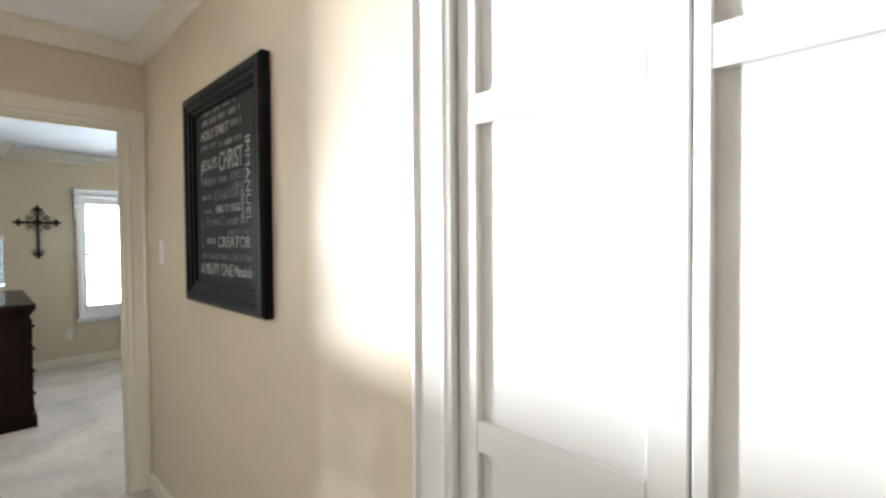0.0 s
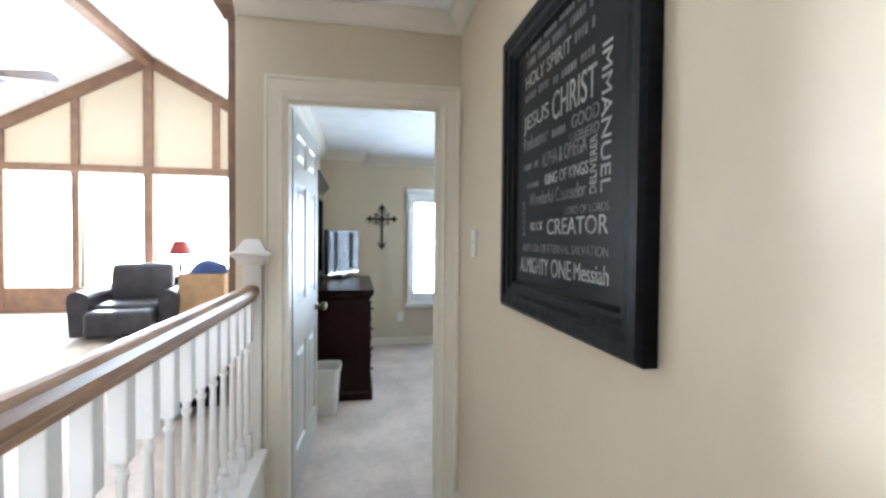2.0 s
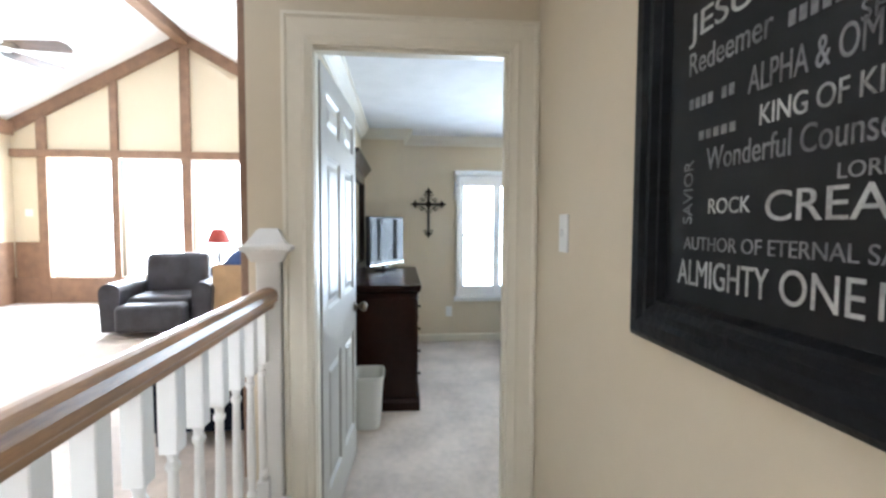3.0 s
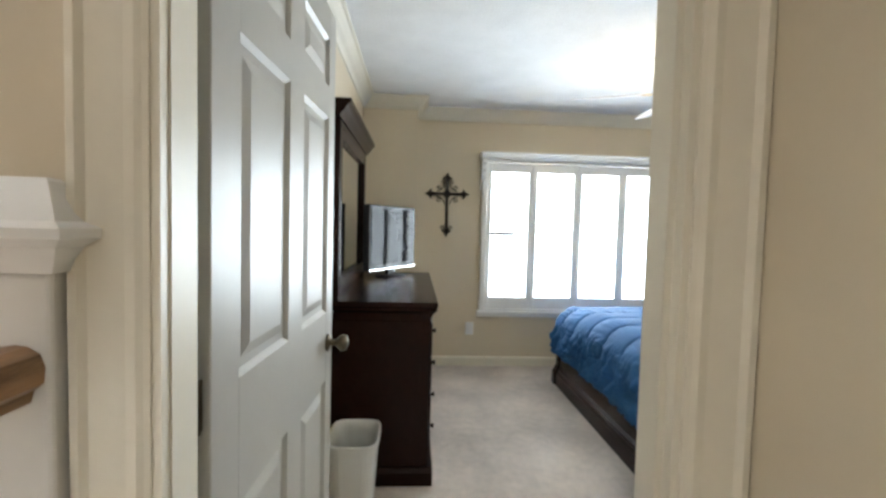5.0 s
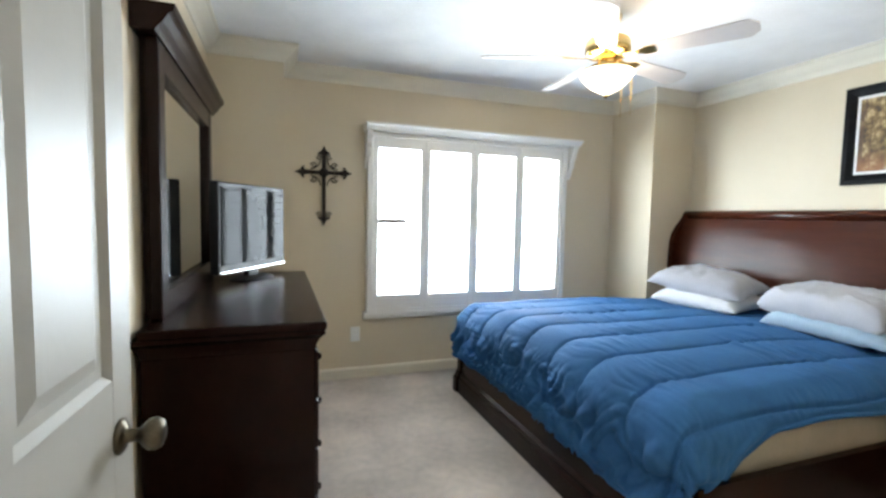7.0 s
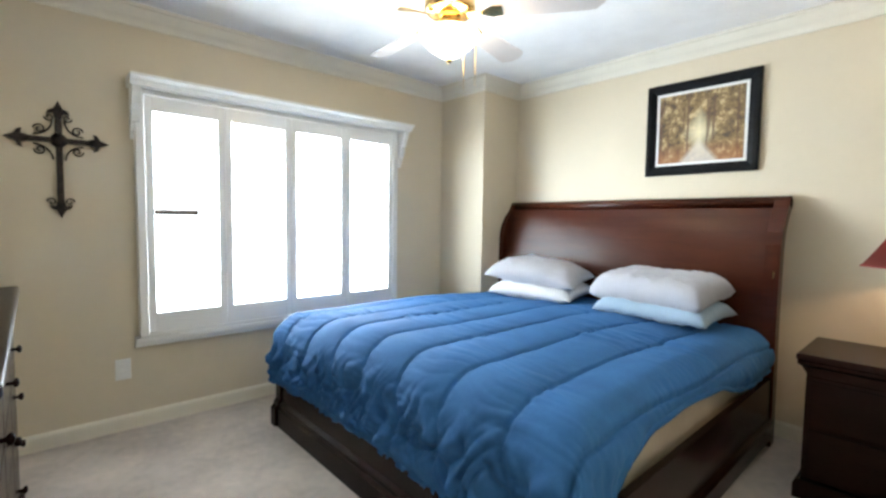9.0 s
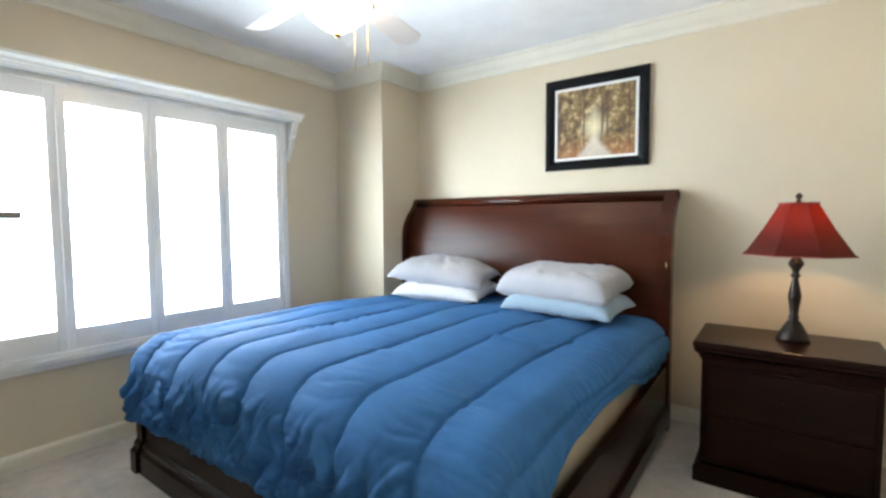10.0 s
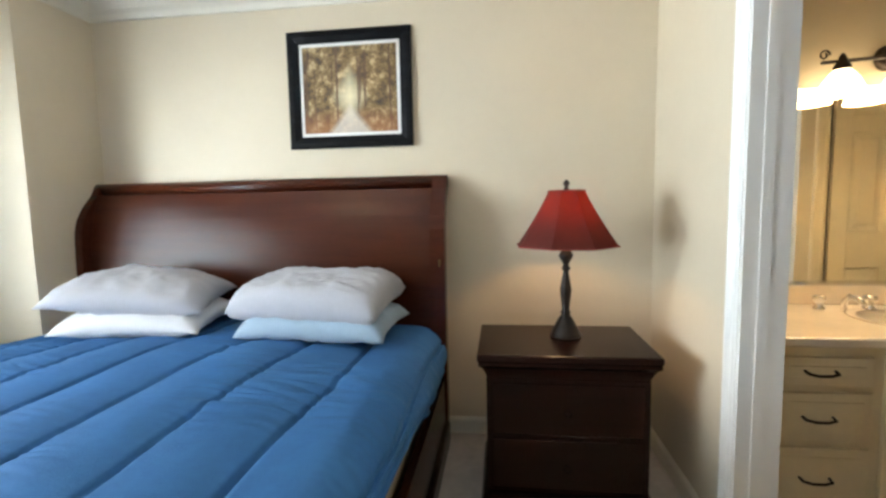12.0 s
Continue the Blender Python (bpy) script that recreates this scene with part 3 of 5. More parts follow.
SIGN_BARS = [(-1.67, -1.30, 1.905, 1.925), (-1.66, -1.26, 1.865, 1.888), (-1.35, -1.25, 1.815, 1.84), (-1.675, -1.50, 1.765, 1.785), (-1.47, -1.25, 1.755, 1.775),
             (-1.49, -1.39, 1.615, 1.635), (-1.68, -1.565, 1.555, 1.573), (-1.67, -1.54, 1.497, 1.512)]
SIGN_LINES = [
    ("IMMANUEL", -1.222, -1.183, 1.445, 1.76, -1, False),
    ("HOLY SPIRIT", -1.674, -1.37, 1.805, 1.845, 0, False),
    ("JESUS", -1.687, -1.50, 1.665, 1.722, 0, False),
    ("CHRIST", -1.475, -1.245, 1.66, 1.735, 0, False),
    ("GOOD", -1.361, -1.232, 1.612, 1.645, 0, True),
    ("SHEPHERD", -1.375, -1.232, 1.578, 1.603, 0, True),
    ("Redeemer", -1.684, -1.50, 1.615, 1.655, 0, True),
    ("ALPHA & OMEGA", -1.542, -1.285, 1.545, 1.585, 0, True),
    ("DELIVERER", -1.268, -1.240, 1.446, 1.575, 1, False),
    ("KING OF KINGS", -1.517, -1.278, 1.494, 1.524, 0, False),
    ("Wonderful Counselor", -1.63, -1.285, 1.443, 1.48, 0, True),
    ("LORD OF LORDS", -1.394, -1.186, 1.405, 1.424, 0, True),
    ("CREATOR", -1.50, -1.189, 1.356, 1.398, 0, False),
    ("ROCK", -1.621, -1.529, 1.369, 1.394, 0, False),
    ("SAVIOR", -1.69, -1.665, 1.352, 1.465, 1, True),
    ("AUTHOR OF ETERNAL SALVATION", -1.685, -1.187, 1.306, 1.329, 0, True),
    ("ALMIGHTY", -1.70, -1.49, 1.242, 1.288, 0, False),
    ("ONE", -1.47, -1.354, 1.242, 1.290, 0, False),
    ("Messiah", -1.339, -1.185, 1.246, 1.288, 0, False),
]
framed_sign()


# ---- bedroom: window with shutters ----
def bedroom_window():
    w = tagged(new("window_1"), "wide window with four white plantation shutter panels", "window", kind="structure")
    x = XWIN
    b = bmesh.new()   # shutter box frame, proud of the wall
    fx0, fx1 = x + 0.001, x + 0.055
    sx = x + 0.03
    Y0, Y1, Z0, Z1 = 1.285, 3.088, 0.535, 1.955
    box(b, fx0, fx1, Y0, Y0 + 0.045, Z0, Z1, 0.004, 1)
    box(b, fx0, fx1, Y1 - 0.045, Y1, Z0, Z1, 0.004, 1)
    box(b, fx0, fx1 - 0.002, Y0 + 0.045, Y1 - 0.045, Z1 - 0.045, Z1)
    box(b, fx0, fx1 - 0.002, Y0 + 0.045, Y1 - 0.045, Z0, Z0 + 0.02)
    part("window_frame", b, M_WHITE, w)
    part("window_sill", prism(bmesh.new(), [(x + 0.0005, 0.47), (x + 0.03, 0.475), (x + 0.035, 0.50), (x + 0.06, 0.508), (x + 0.062, 0.532), (x + 0.0005, 0.535)], "y", Y0 - 0.02, Y1 + 0.02), M_WHITE, w)
    py0, py1 = Y0 + 0.047, Y1 - 0.047
    pw = (py1 - py0) / 4
    lou = None
    for i in range(4):
        a, c = py0 + i * pw + 0.001, py0 + (i + 1) * pw - 0.001
        st = 0.040
        zb, zt = Z0 + 0.022, Z1 - 0.047
        b = bmesh.new()
        box(b, sx - 0.012, sx + 0.016, a, a + st, zb, zt, 0.003, 1)
        box(b, sx - 0.012, sx + 0.016, c - st, c, zb, zt, 0.003, 1)
        box(b, sx - 0.0115, sx + 0.0155, a + st, c - st, zb, 0.668)
        box(b, sx - 0.0115, sx + 0.0155, a + st, c - st, 1.824, zt)
        pn = part("shutter_panel", b, M_WHITE, w)
        n = 20
        for k in range(n):
            if lou is None:
                lb = bmesh.new()
                lathe(lb, [(0.5, -1), (0.5, 1)], n=10)
                for v in lb.verts:
                    v.co = Vector((v.co.x * 0.056, v.co.z * (c - a - 2 * st - 0.004) / 2, v.co.y * 0.008))
                lou = part("louver", lb, M_WHITE, pn)
                o = lou
            else:
                o = lou.copy()
                scene.collection.objects.link(o)
                o.parent = pn
            o.location = (sx + 0.002, (a + c) / 2, 0.668 + (k + 0.5) * (1.824 - 0.668) / n)
            o.rotation_euler = (0, radians(-6), 0)
        for z in (0.70, 1.80):
            part("hinge", bx(sx + 0.016, sx + 0.019, a - 0.002, a + 0.006, z - 0.03, z + 0.03), M_WHITE, pn)
    # sash behind; backlit darkness put into its colour, ends where glare hides it
    b = bmesh.new()
    box(b, x - 0.13, x - 0.10, WY0, 1.64, 1.235, 1.275)
    part("sash", b, M_BRONZE, w, "meeting rail of the sash, coloured dark as if backlit")
    gl = part("pane", bx(x - 0.135, x - 0.132, WY0, WY1, WZ0, WZ1), M_PANE, w)
    gl.visible_shadow = False
    # cornice with end corbels
    ct = 1.992
    cp = [(0.001, ct - 0.052), (0.135, ct - 0.052), (0.138, ct - 0.044), (0.150, ct - 0.040), (0.156, ct - 0.028), (0.166, ct - 0.022), (0.180, ct - 0.016), (0.180, ct), (0.001, ct)]
    cn = part("cornice", prism(bmesh.new(), [(x + o, z) for o, z in cp], "y", 1.255, 3.16), M_WHITE, w, "white moulded cornice shelf")
    for y0 in (1.268, 3.105):
        pts = [(0.001, 1.66), (0.012, 1.66), (0.022, 1.69), (0.036, 1.705), (0.040, 1.735), (0.062, 1.755), (0.072, 1.785), (0.074, 1.82), (0.098, 1.845), (0.106, 1.88), (0.122, 1.905), (0.128, 1.9395), (0.001, 1.9395)]
        part("corbel", prism(bmesh.new(), [(x + o, z) for o, z in pts], "y", y0, y0 + 0.04), M_WHITE, cn)


bedroom_window()


# ---- bed ----
BX0, BX1, BY0, BY1 = -5.80, -3.73, 1.885, 4.03    # bed frame
def bed():
    d = thing("bed", ((BX0 + BX1) / 2, BY0, 0), "king-size dark cherry sleigh bed with tall headboard", "bed")
    w = (BX1 - BX0) / 2
    L = BY1 - BY0
    # headboard: curved sleigh section
    hx0, hx1 = -5.765 - (BX0 + BX1) / 2, -3.745 - (BX0 + BX1) / 2
    sec = []
    for t in range(17):
        u = t / 16
        sec.append((L - 0.165 - 0.02 * math.sin(math.pi * u) + 0.11 * max(0, (u - 0.8) / 0.2) ** 2, 0.25 + u * 1.075))
    flat = [(L - 0.165 - 0.01 * math.sin(math.pi * t / 16) + 0.085 * (t / 16) ** 4, 0.25 + t / 16 * 1.075) for t in range(17)]
    back = [(max(y, q[0]) + 0.03, z) for (y, z), q in zip(flat, sec)][::-1]
    part("headboard", prism(bmesh.new(), flat + back, "x", hx0 + 0.07, hx1 - 0.07), M_CHERRY, d, "wide curved cherry headboard panel")
    roll = arc(L - 0.02, 1.357, 0.036, 0, 360, 15)[:-1]
    part("top_roll", prism(bmesh.new(), roll, "x", hx0, hx1), M_CHERRY, d, "rounded top rail", True)
    for a, b in ((hx0, hx0 + 0.072), (hx1 - 0.072, hx1)):
        out = [(y - 0.022, z) for y, z in [(L - 0.16, 0.0)] + sec + [(L - 0.028, 1.375)]]
        inn = [(y + 0.05, z) for y, z in ([(L - 0.16, 0.0)] + sec + [(L - 0.04, 1.375)])][::-1]
        part("headboard_post", prism(bmesh.new(), out + inn, "x", a, b), M_CHERRY, d)
    # low footboard
    part('brass_catch', bx(hx1 - 0.03, hx1 - 0.022, L - 0.205, L - 0.19, 0.93, 0.975, 0.002), M_BRASS, d, 'small brass catch')
    fsec = [(0.0, 0.0), (0.0, 0.10), (0.012, 0.115), (0.014, 0.135), (0.03, 0.15), (0.032, 0.25), (0.022, 0.265), (0.02, 0.285), (0.028, 0.30), (0.075, 0.30), (0.075, 0.0)]
    part("footboard", prism(bmesh.new(), fsec, "x", -w + 0.03, w - 0.03), M_MAHOG, d, "low moulded footboard")
    for a, b in ((-w, -w + 0.06), (w - 0.06, w)):
        part("foot_post", prism(bmesh.new(), [(-0.012, 0.0), (-0.012, 0.105), (0.004, 0.12), (0.008, 0.14), (0.02, 0.155), (0.02, 0.30), (0.09, 0.30), (0.09, 0.0)], "x", a, b), M_MAHOG, d)
    rs = [(0.0, 0.06), (0.0, 0.14), (-0.006, 0.155), (-0.02, 0.165), (-0.02, 0.39), (-0.05, 0.39), (-0.05, 0.06)]
    part("side_rail", prism(bmesh.new(), [(w - 0.004 + a, z) for a, z in rs], "y", 0.091, L - 0.18), M_MAHOG, d)
    part("side_rail", prism(bmesh.new(), [(-w + 0.004 - a, z) for a, z in rs], "y", 0.091, L - 0.18), M_MAHOG, d)
    part("slats", bx(-w + 0.06, w - 0.06, 0.10, L - 0.20, 0.20, 0.24), M_MAHOG, d)


bed()
MX0, MX1, MY0, MY1, MZ = -5.72, -3.82, 1.965, 3.85, 0.60
m = thing("mattress", ((MX0 + MX1) / 2, (MY0 + MY1) / 2, 0.242), "beige king mattress on the bed frame", "mattress")
hw, hl = (MX1 - MX0) / 2, (MY1 - MY0) / 2
mb = box(bmesh.new(), -hw, hw, -hl, hl, 0.0, MZ - 0.242, 0.05, 4)
part("body", mb, M_MATT, m, smooth=True)
for z in (0.045, MZ - 0.242 - 0.04):
    pts = [(-hw - 0.002, -hl + 0.05, z), (-hw - 0.002, hl - 0.05, z), (-hw + 0.05, hl + 0.002, z), (hw - 0.05, hl + 0.002, z), (hw + 0.002, hl - 0.05, z), (hw + 0.002, -hl + 0.05, z), (hw - 0.05, -hl - 0.002, z), (-hw + 0.05, -hl - 0.002, z), (-hw - 0.002, -hl + 0.04, z)]
    part("piping", tube(bmesh.new(), pts, 0.006, 6), M_MATT, m)


def comforter():
    """A quilted cover draped over the mattress: it hangs over the foot and the window side; its other edge lies along the mattress edge."""
    NU, NV = 400, 430
    top, R = MZ + 0.06, 0.20
    l_edge, r_edge, f_edge = MX0 + 0.05, MX1 - 0.055, MY0 + 0.10
    hang_l, hang_f, hang_r = 0.53, 0.575, 0.30
    U0, U1, V0, V1 = l_edge - hang_l, r_edge + hang_r, f_edge - hang_f, MY1 - 0.02
    S = 0.262                        # spacing of the seams

    def bend(s, R):
        s0 = R * math.pi / 2
        if s <= 0:
            return 0.0, 0.0
        if s < s0:
            return R * math.sin(s / R), R * (1 - math.cos(s / R))
        return R + 0.02 * (s - s0), R + (s - s0) * 0.99

    def smooth(a, b, t):
        t = max(0.0, min(1.0, (t - a) / (b - a)))
        return t * t * (3 - 2 * t)

    def near_hang(v):
        return 0.46 - 0.28 * smooth(1.95, 2.35, v) - 0.02 * smooth(2.3, 2.9, v) + 0.12 * smooth(2.7, 3.5, v) + 0.02 * noise.noise(Vector((v * 4, 0.3, 0)))

    def ridge(a, b, c):
        """Noise with sharp creases and soft rises."""
        return 2.2 * abs(noise.noise(Vector((a, b, c)))) - 0.5

    def seam_at(u, v):
        """Distance to the nearest seam; seams run from head to foot and turn back in hoops on the hanging foot."""
        w = u + 0.012 * math.sin(v * 6 + u * 5)
        k = math.floor((w - U0 - 0.09) / S)
        best = 1.0
        for q in (k - 1, k, k + 1, k + 2):
            c = U0 + 0.09 + q * S
            pair = q if q % 2 == 0 else q - 1
            mid = U0 + 0.09 + (pair + 0.5) * S
            vu = V0 + 0.24 + 0.10 * (pair % 4 == 0) + 0.03 * math.sin(pair * 2.3)
            if v > vu:
                best = min(best, abs(w - c))
            else:
                best = min(best, abs(math.hypot(w - mid, v - vu) - S / 2))
        return best

    def place(u, v):
        uu = u
        if u > r_edge:
            uu = r_edge + (u - r_edge) * near_hang(v) / hang_r
        ol, dl = bend(l_edge - uu, R)
        orr, dr = bend(uu - r_edge, 0.13)
        of, df = bend(f_edge - v, R)
        # round the corners in plan
        x = max(min(uu, r_edge), l_edge) - ol + orr
        y = max(v, f_edge) - of
        dn = (dl ** 3 + df ** 3 + dr ** 3) ** (1 / 3)
        corner = min(dl, df) / 0.4 + min(dr, df) / 0.4
        x += 0.34 * min(dl, df) - 0.12 * min(dr, df)
        y += 0.34 * min(dl, df) + 0.14 * min(dr, df)
        z = top - dn * (1 - 0.10 * min(1, corner))
        cx = (uu - (MX0 + MX1) / 2)
        z += 0.05 * max(0.0, 1 - cx * cx) - 0.03 * smooth(3.0, 3.6, v)
        hem = 0.265 + 0.025 * noise.noise(Vector((u * 3, v * 3, 7)))
        if z < hem:
            z = hem + 0.02 * (z - hem)
        hang = min(1.0, max(dl, df, dr) / 0.3)
        d = seam_at(uu, v)
        puff = 1 - math.exp(-(d / 0.06) ** 1.2)
        groove = math.exp(-(d / 0.0075) ** 2)
        disp = 0.011 * puff - 0.017 * groove
        disp += noise.noise(Vector((u * 2.6, v * 2.6, 1.3))) * 0.008
        # puckers across the seams, gathers on the hang
        amp = 0.25 + 0.9 * noise.noise(Vector((u * 3.0, v * 2.2, 11.0))) 
        wv = 0.05 * noise.noise(Vector((u * 5, v * 3, 21.0)))
        puck = ridge(u * 3.2, (v + wv) * 15, 4.0)
        fine = ridge(u * 6.0, (v + wv) * 31, 14.0)
        disp += max(0.0, amp) * (0.014 * puck + 0.009 * fine) * (0.5 + 0.7 * math.exp(-d / 0.06))
        wa = 0.06 * noise.noise(Vector((u * 7, v * 7, 31.0)))
        wb = 0.06 * noise.noise(Vector((u * 7, v * 7, 41.0)))
        a1, b1 = u + wa, v + wb
        if df < dl:
            a1, b1 = b1, a1
        g = ridge(a1 * 8 + b1 * 4, b1 * 2.5 - a1 * 1, 9.0)
        g2 = ridge(a1 * 17 - b1 * 9, b1 * 3.5 + a1 * 2, 2.0)
        g3 = ridge(a1 * 26 + b1 * 13, b1 * 5 - a1 * 2.5, 6.0)
        fall = smooth(0.05, 0.30, max(dl, df, dr))
        disp += fall * (0.026 * g + 0.034 * g2 + 0.014 * g3 + 0.004 * ridge(a1 * 47 - b1 * 15, b1 * 9 + a1 * 4, 3.0))
        edge = min(smooth(0, 0.12, v - V0), smooth(0, 0.12, u - U0), smooth(0, 0.10, U1 - u))
        disp = disp * (0.35 + 0.65 * edge) - 0.045 * (1 - edge) ** 2 * hang
        nx = ny = 0.0
        nz = 1.0
        if dn > 0.001:
            k = min(1.0, dn / R)
            nx = k * (-dl + dr) / (dn + 1e-6)
            ny = -k * df / (dn + 1e-6)
            nz = max(0.05, 1 - k)
        return Vector((x, y, z)) + Vector((nx, ny, nz)).normalized() * disp

    pts = [place(U0 + (U1 - U0) * i / NU, V0 + (V1 - V0) * j / NV) for j in range(NV + 1) for i in range(NU + 1)]
    w = NU + 1
    faces = [(j * w + i, j * w + i + 1, (j + 1) * w + i + 1, (j + 1) * w + i) for j in range(NV) for i in range(NU)]
    me = bpy.data.meshes.new("comforter")
    me.from_pydata(pts, [], faces)
    me.materials.append(M_BLUE)
    for p in me.polygons:
        p.use_smooth = True
    ob = new("comforter", me)
    so = ob.modifiers.new("thickness", "SOLIDIFY")
    so.thickness, so.offset = 0.025, -1
    hem = [place(U1, V0 + (V1 - V0) * k / 60) for k in range(60, -1, -1)] + [place(U1 + (U0 - U1) * k / 80, V0) for k in range(1, 81)] + [place(U0, V0 + (V1 - V0) * k / 60) for k in range(1, 61)]
    part("hem", tube(bmesh.new(), hem, 0.011, 8), M_BLUE, ob, "rolled hem", True)
    tagged(ob, "blue quilted comforter spread unevenly over the bed", "comforter")


comforter()


def pillow(name, place, size, turn, material, label, seed, tilt=0, lean=0, boxy=3.0, swell=0.55):
    W, D, T = size
    n = 44
    bm = bmesh.new()
    top, bot = [], []
    for sgn, store in ((1, top), (-1, bot)):
        for j in range(n + 1):
            row = []
            for i in range(n + 1):
                u, v = -1 + 2 * i / n, -1 + 2 * j / n
                e = max(0.0, (1 - abs(u) ** boxy)) * max(0.0, (1 - abs(v) ** boxy))
                h = e ** swell
                pinch = 1 - (0.18 / boxy) * (1 - abs(v) ** 2) * abs(u) ** 3
                pin2 = 1 - (0.2 / boxy) * (1 - abs(u) ** 2) * abs(v) ** 3
                z = sgn * T / 2 * h
                wr = noise.noise(Vector((u * 1.8 + seed, v * 1.8, sgn * 3.0))) * 0.015 + noise.noise(Vector((u * 5 + seed, v * 4 + u * 2, sgn))) * 0.010 + noise.noise(Vector((u * 11 + seed, v * 9 - u * 4, sgn))) * 0.006 + 0.012 * abs(noise.noise(Vector((u * 3 + v * 5 + seed, v * 7 - u * 2, sgn + 5)))) * (boxy > 3)
                edge = max(abs(u), abs(v))
                z += wr * min(1, (1 - edge) * 5)
                # corners droop a little
                z -= 0.03 * (abs(u) * abs(v)) ** 3
                row.append((u * W / 2 * pinch, v * D / 2 * pin2, z))
            store.append(row)
    V = {}
    def vert(s, j, i):
        key = (0 if (i in (0, n) or j in (0, n)) else s, j, i)
        if key not in V:
            V[key] = bm.verts.new((top if s > 0 else bot)[j][i])
        return V[key]
    for s in (1, -1):
        for j in range(n):
            for i in range(n):
                bm.faces.new([vert(s, *q) for q in ((j, i), (j, i + 1), (j + 1, i + 1), (j + 1, i))])
    ob = part(name, bm, material, smooth=True)
    ob.matrix_world = pose(*place, tilt, lean, turn)
    return tagged(ob, label, "pillow", "pillows on the bed")


pillow("pillow", (-5.10, 3.57, 0.755), (0.66, 0.42, 0.15), 6, M_PILLOWW, "white pillow lying under a grey one", 1.0, 4)
pillow("pillow", (-5.12, 3.57, 0.865), (0.68, 0.43, 0.185), 12, M_PILLOW, "plump pale grey pillow on top of a white one", 5.0, 6, 4)
pillow("pillow", (-4.25, 3.57, 0.745), (0.66, 0.40, 0.12), -4, M_PILLOWB, "light blue pillow lying under a grey one", 2.0, 4, 0, 4.5, 0.45)
pillow("pillow", (-4.28, 3.58, 0.855), (0.68, 0.40, 0.17), -6, M_PILLOW, "plump pale grey pillow on top of a blue one", 8.0, 8, 0, 6.0, 0.42)


# ---- case furniture ----
def top_slab(bm, x0, x1, y0, y1, z, t=0.03, over=0.03):
    """Moulded top with a cove under it on the free sides."""
    box(bm, x0, x1, y0, y1, z - t, z, 0.007, 2)
    return bm


def handle_knob(parent, x, y, z, out=1):
    b = lathe(bmesh.new(), [(0.006, 0), (0.006, 0.012 * out), (0.014, 0.018 * out), (0.014, 0.024 * out), (0.006, 0.028 * out)], x, y, z, 12, "y")
    part("knob", b, M_MAHOG, parent, "small dark knob", True)


def case(name, place, w, depth, h, out, rows, label, category, material):
    """A chest along x with its drawers on the side out (+1: +y, -1: -y)."""
    d = thing(name, place, label, category)
    ov = 0.035
    b = bmesh.new()
    box(b, -w / 2 + ov, w / 2 - ov, -depth / 2 + ov * (out < 0), depth / 2 - ov * (out > 0), 0.09, h - 0.10, 0.004, 1)
    part("body", b, material, d)
    part("plinth", prism(bmesh.new(), [(-w / 2 + 0.012, 0), (w / 2 - 0.012, 0), (w / 2 - 0.012, 0.065), (w / 2 - 0.022, 0.085), (w / 2 - 0.03, 0.0895), (-w / 2 + 0.03, 0.0895), (-w / 2 + 0.022, 0.085), (-w / 2 + 0.012, 0.065)], "y", -depth / 2 + 0.01, depth / 2 - 0.01), material, d)
    fr = bmesh.new()
    sw = [(0.002, h - 0.10), (-0.002, h - 0.085), (-0.014, h - 0.06), (-0.03, h - 0.045), (-0.03, h - 0.032), (0.05, h - 0.032), (0.05, h - 0.10)]
    X, Y0, Y1 = w / 2 - ov, -depth / 2 + ov * (out < 0), depth / 2 - ov * (out > 0)
    ring = [(-X, Y0), (X, Y0), (X, Y1), (-X, Y1)]
    sweep(fr, ring, sw, True)
    part("cornice", fr, material, d)
    part("top", top_slab(bmesh.new(), -w / 2, w / 2, -depth / 2, depth / 2, h), material, d)
    z0, z1 = 0.105, h - 0.112
    hh = (z1 - z0) / len(rows)
    yf = (depth / 2 - ov) if out > 0 else (-depth / 2 + ov)
    for r, n in enumerate(rows):
        cw = (2 * X - 0.03) / n
        for c in range(n):
            a = -X + 0.015 + c * cw + 0.006
            e = a + cw - 0.012
            ys = sorted((yf - 0.002 * out, yf + 0.012 * out))
            dr = part("drawer", bx(a, e, ys[0], ys[1], z0 + r * hh + 0.006, z0 + (r + 1) * hh - 0.006, 0.005), material, d)
            for k in ((a + e) / 2,) if cw < 0.7 else (a + (e - a) * 0.25, a + (e - a) * 0.75):
                handle_knob(dr, k, yf + 0.012 * out, z0 + (r + 0.5) * hh, out)
    return d


case("dresser", (-4.955, 0.517, 0), 1.47, 0.56, 0.935, 1, (3, 3, 3, 3), "dark mahogany dresser with moulded top and small knobs", "dresser", M_MAHOG)
case("nightstand", (-3.227, 3.60, 0), 0.69, 0.465, 0.66, -1, (1, 1), "dark mahogany nightstand beside the bed", "nightstand", M_MAHOG)


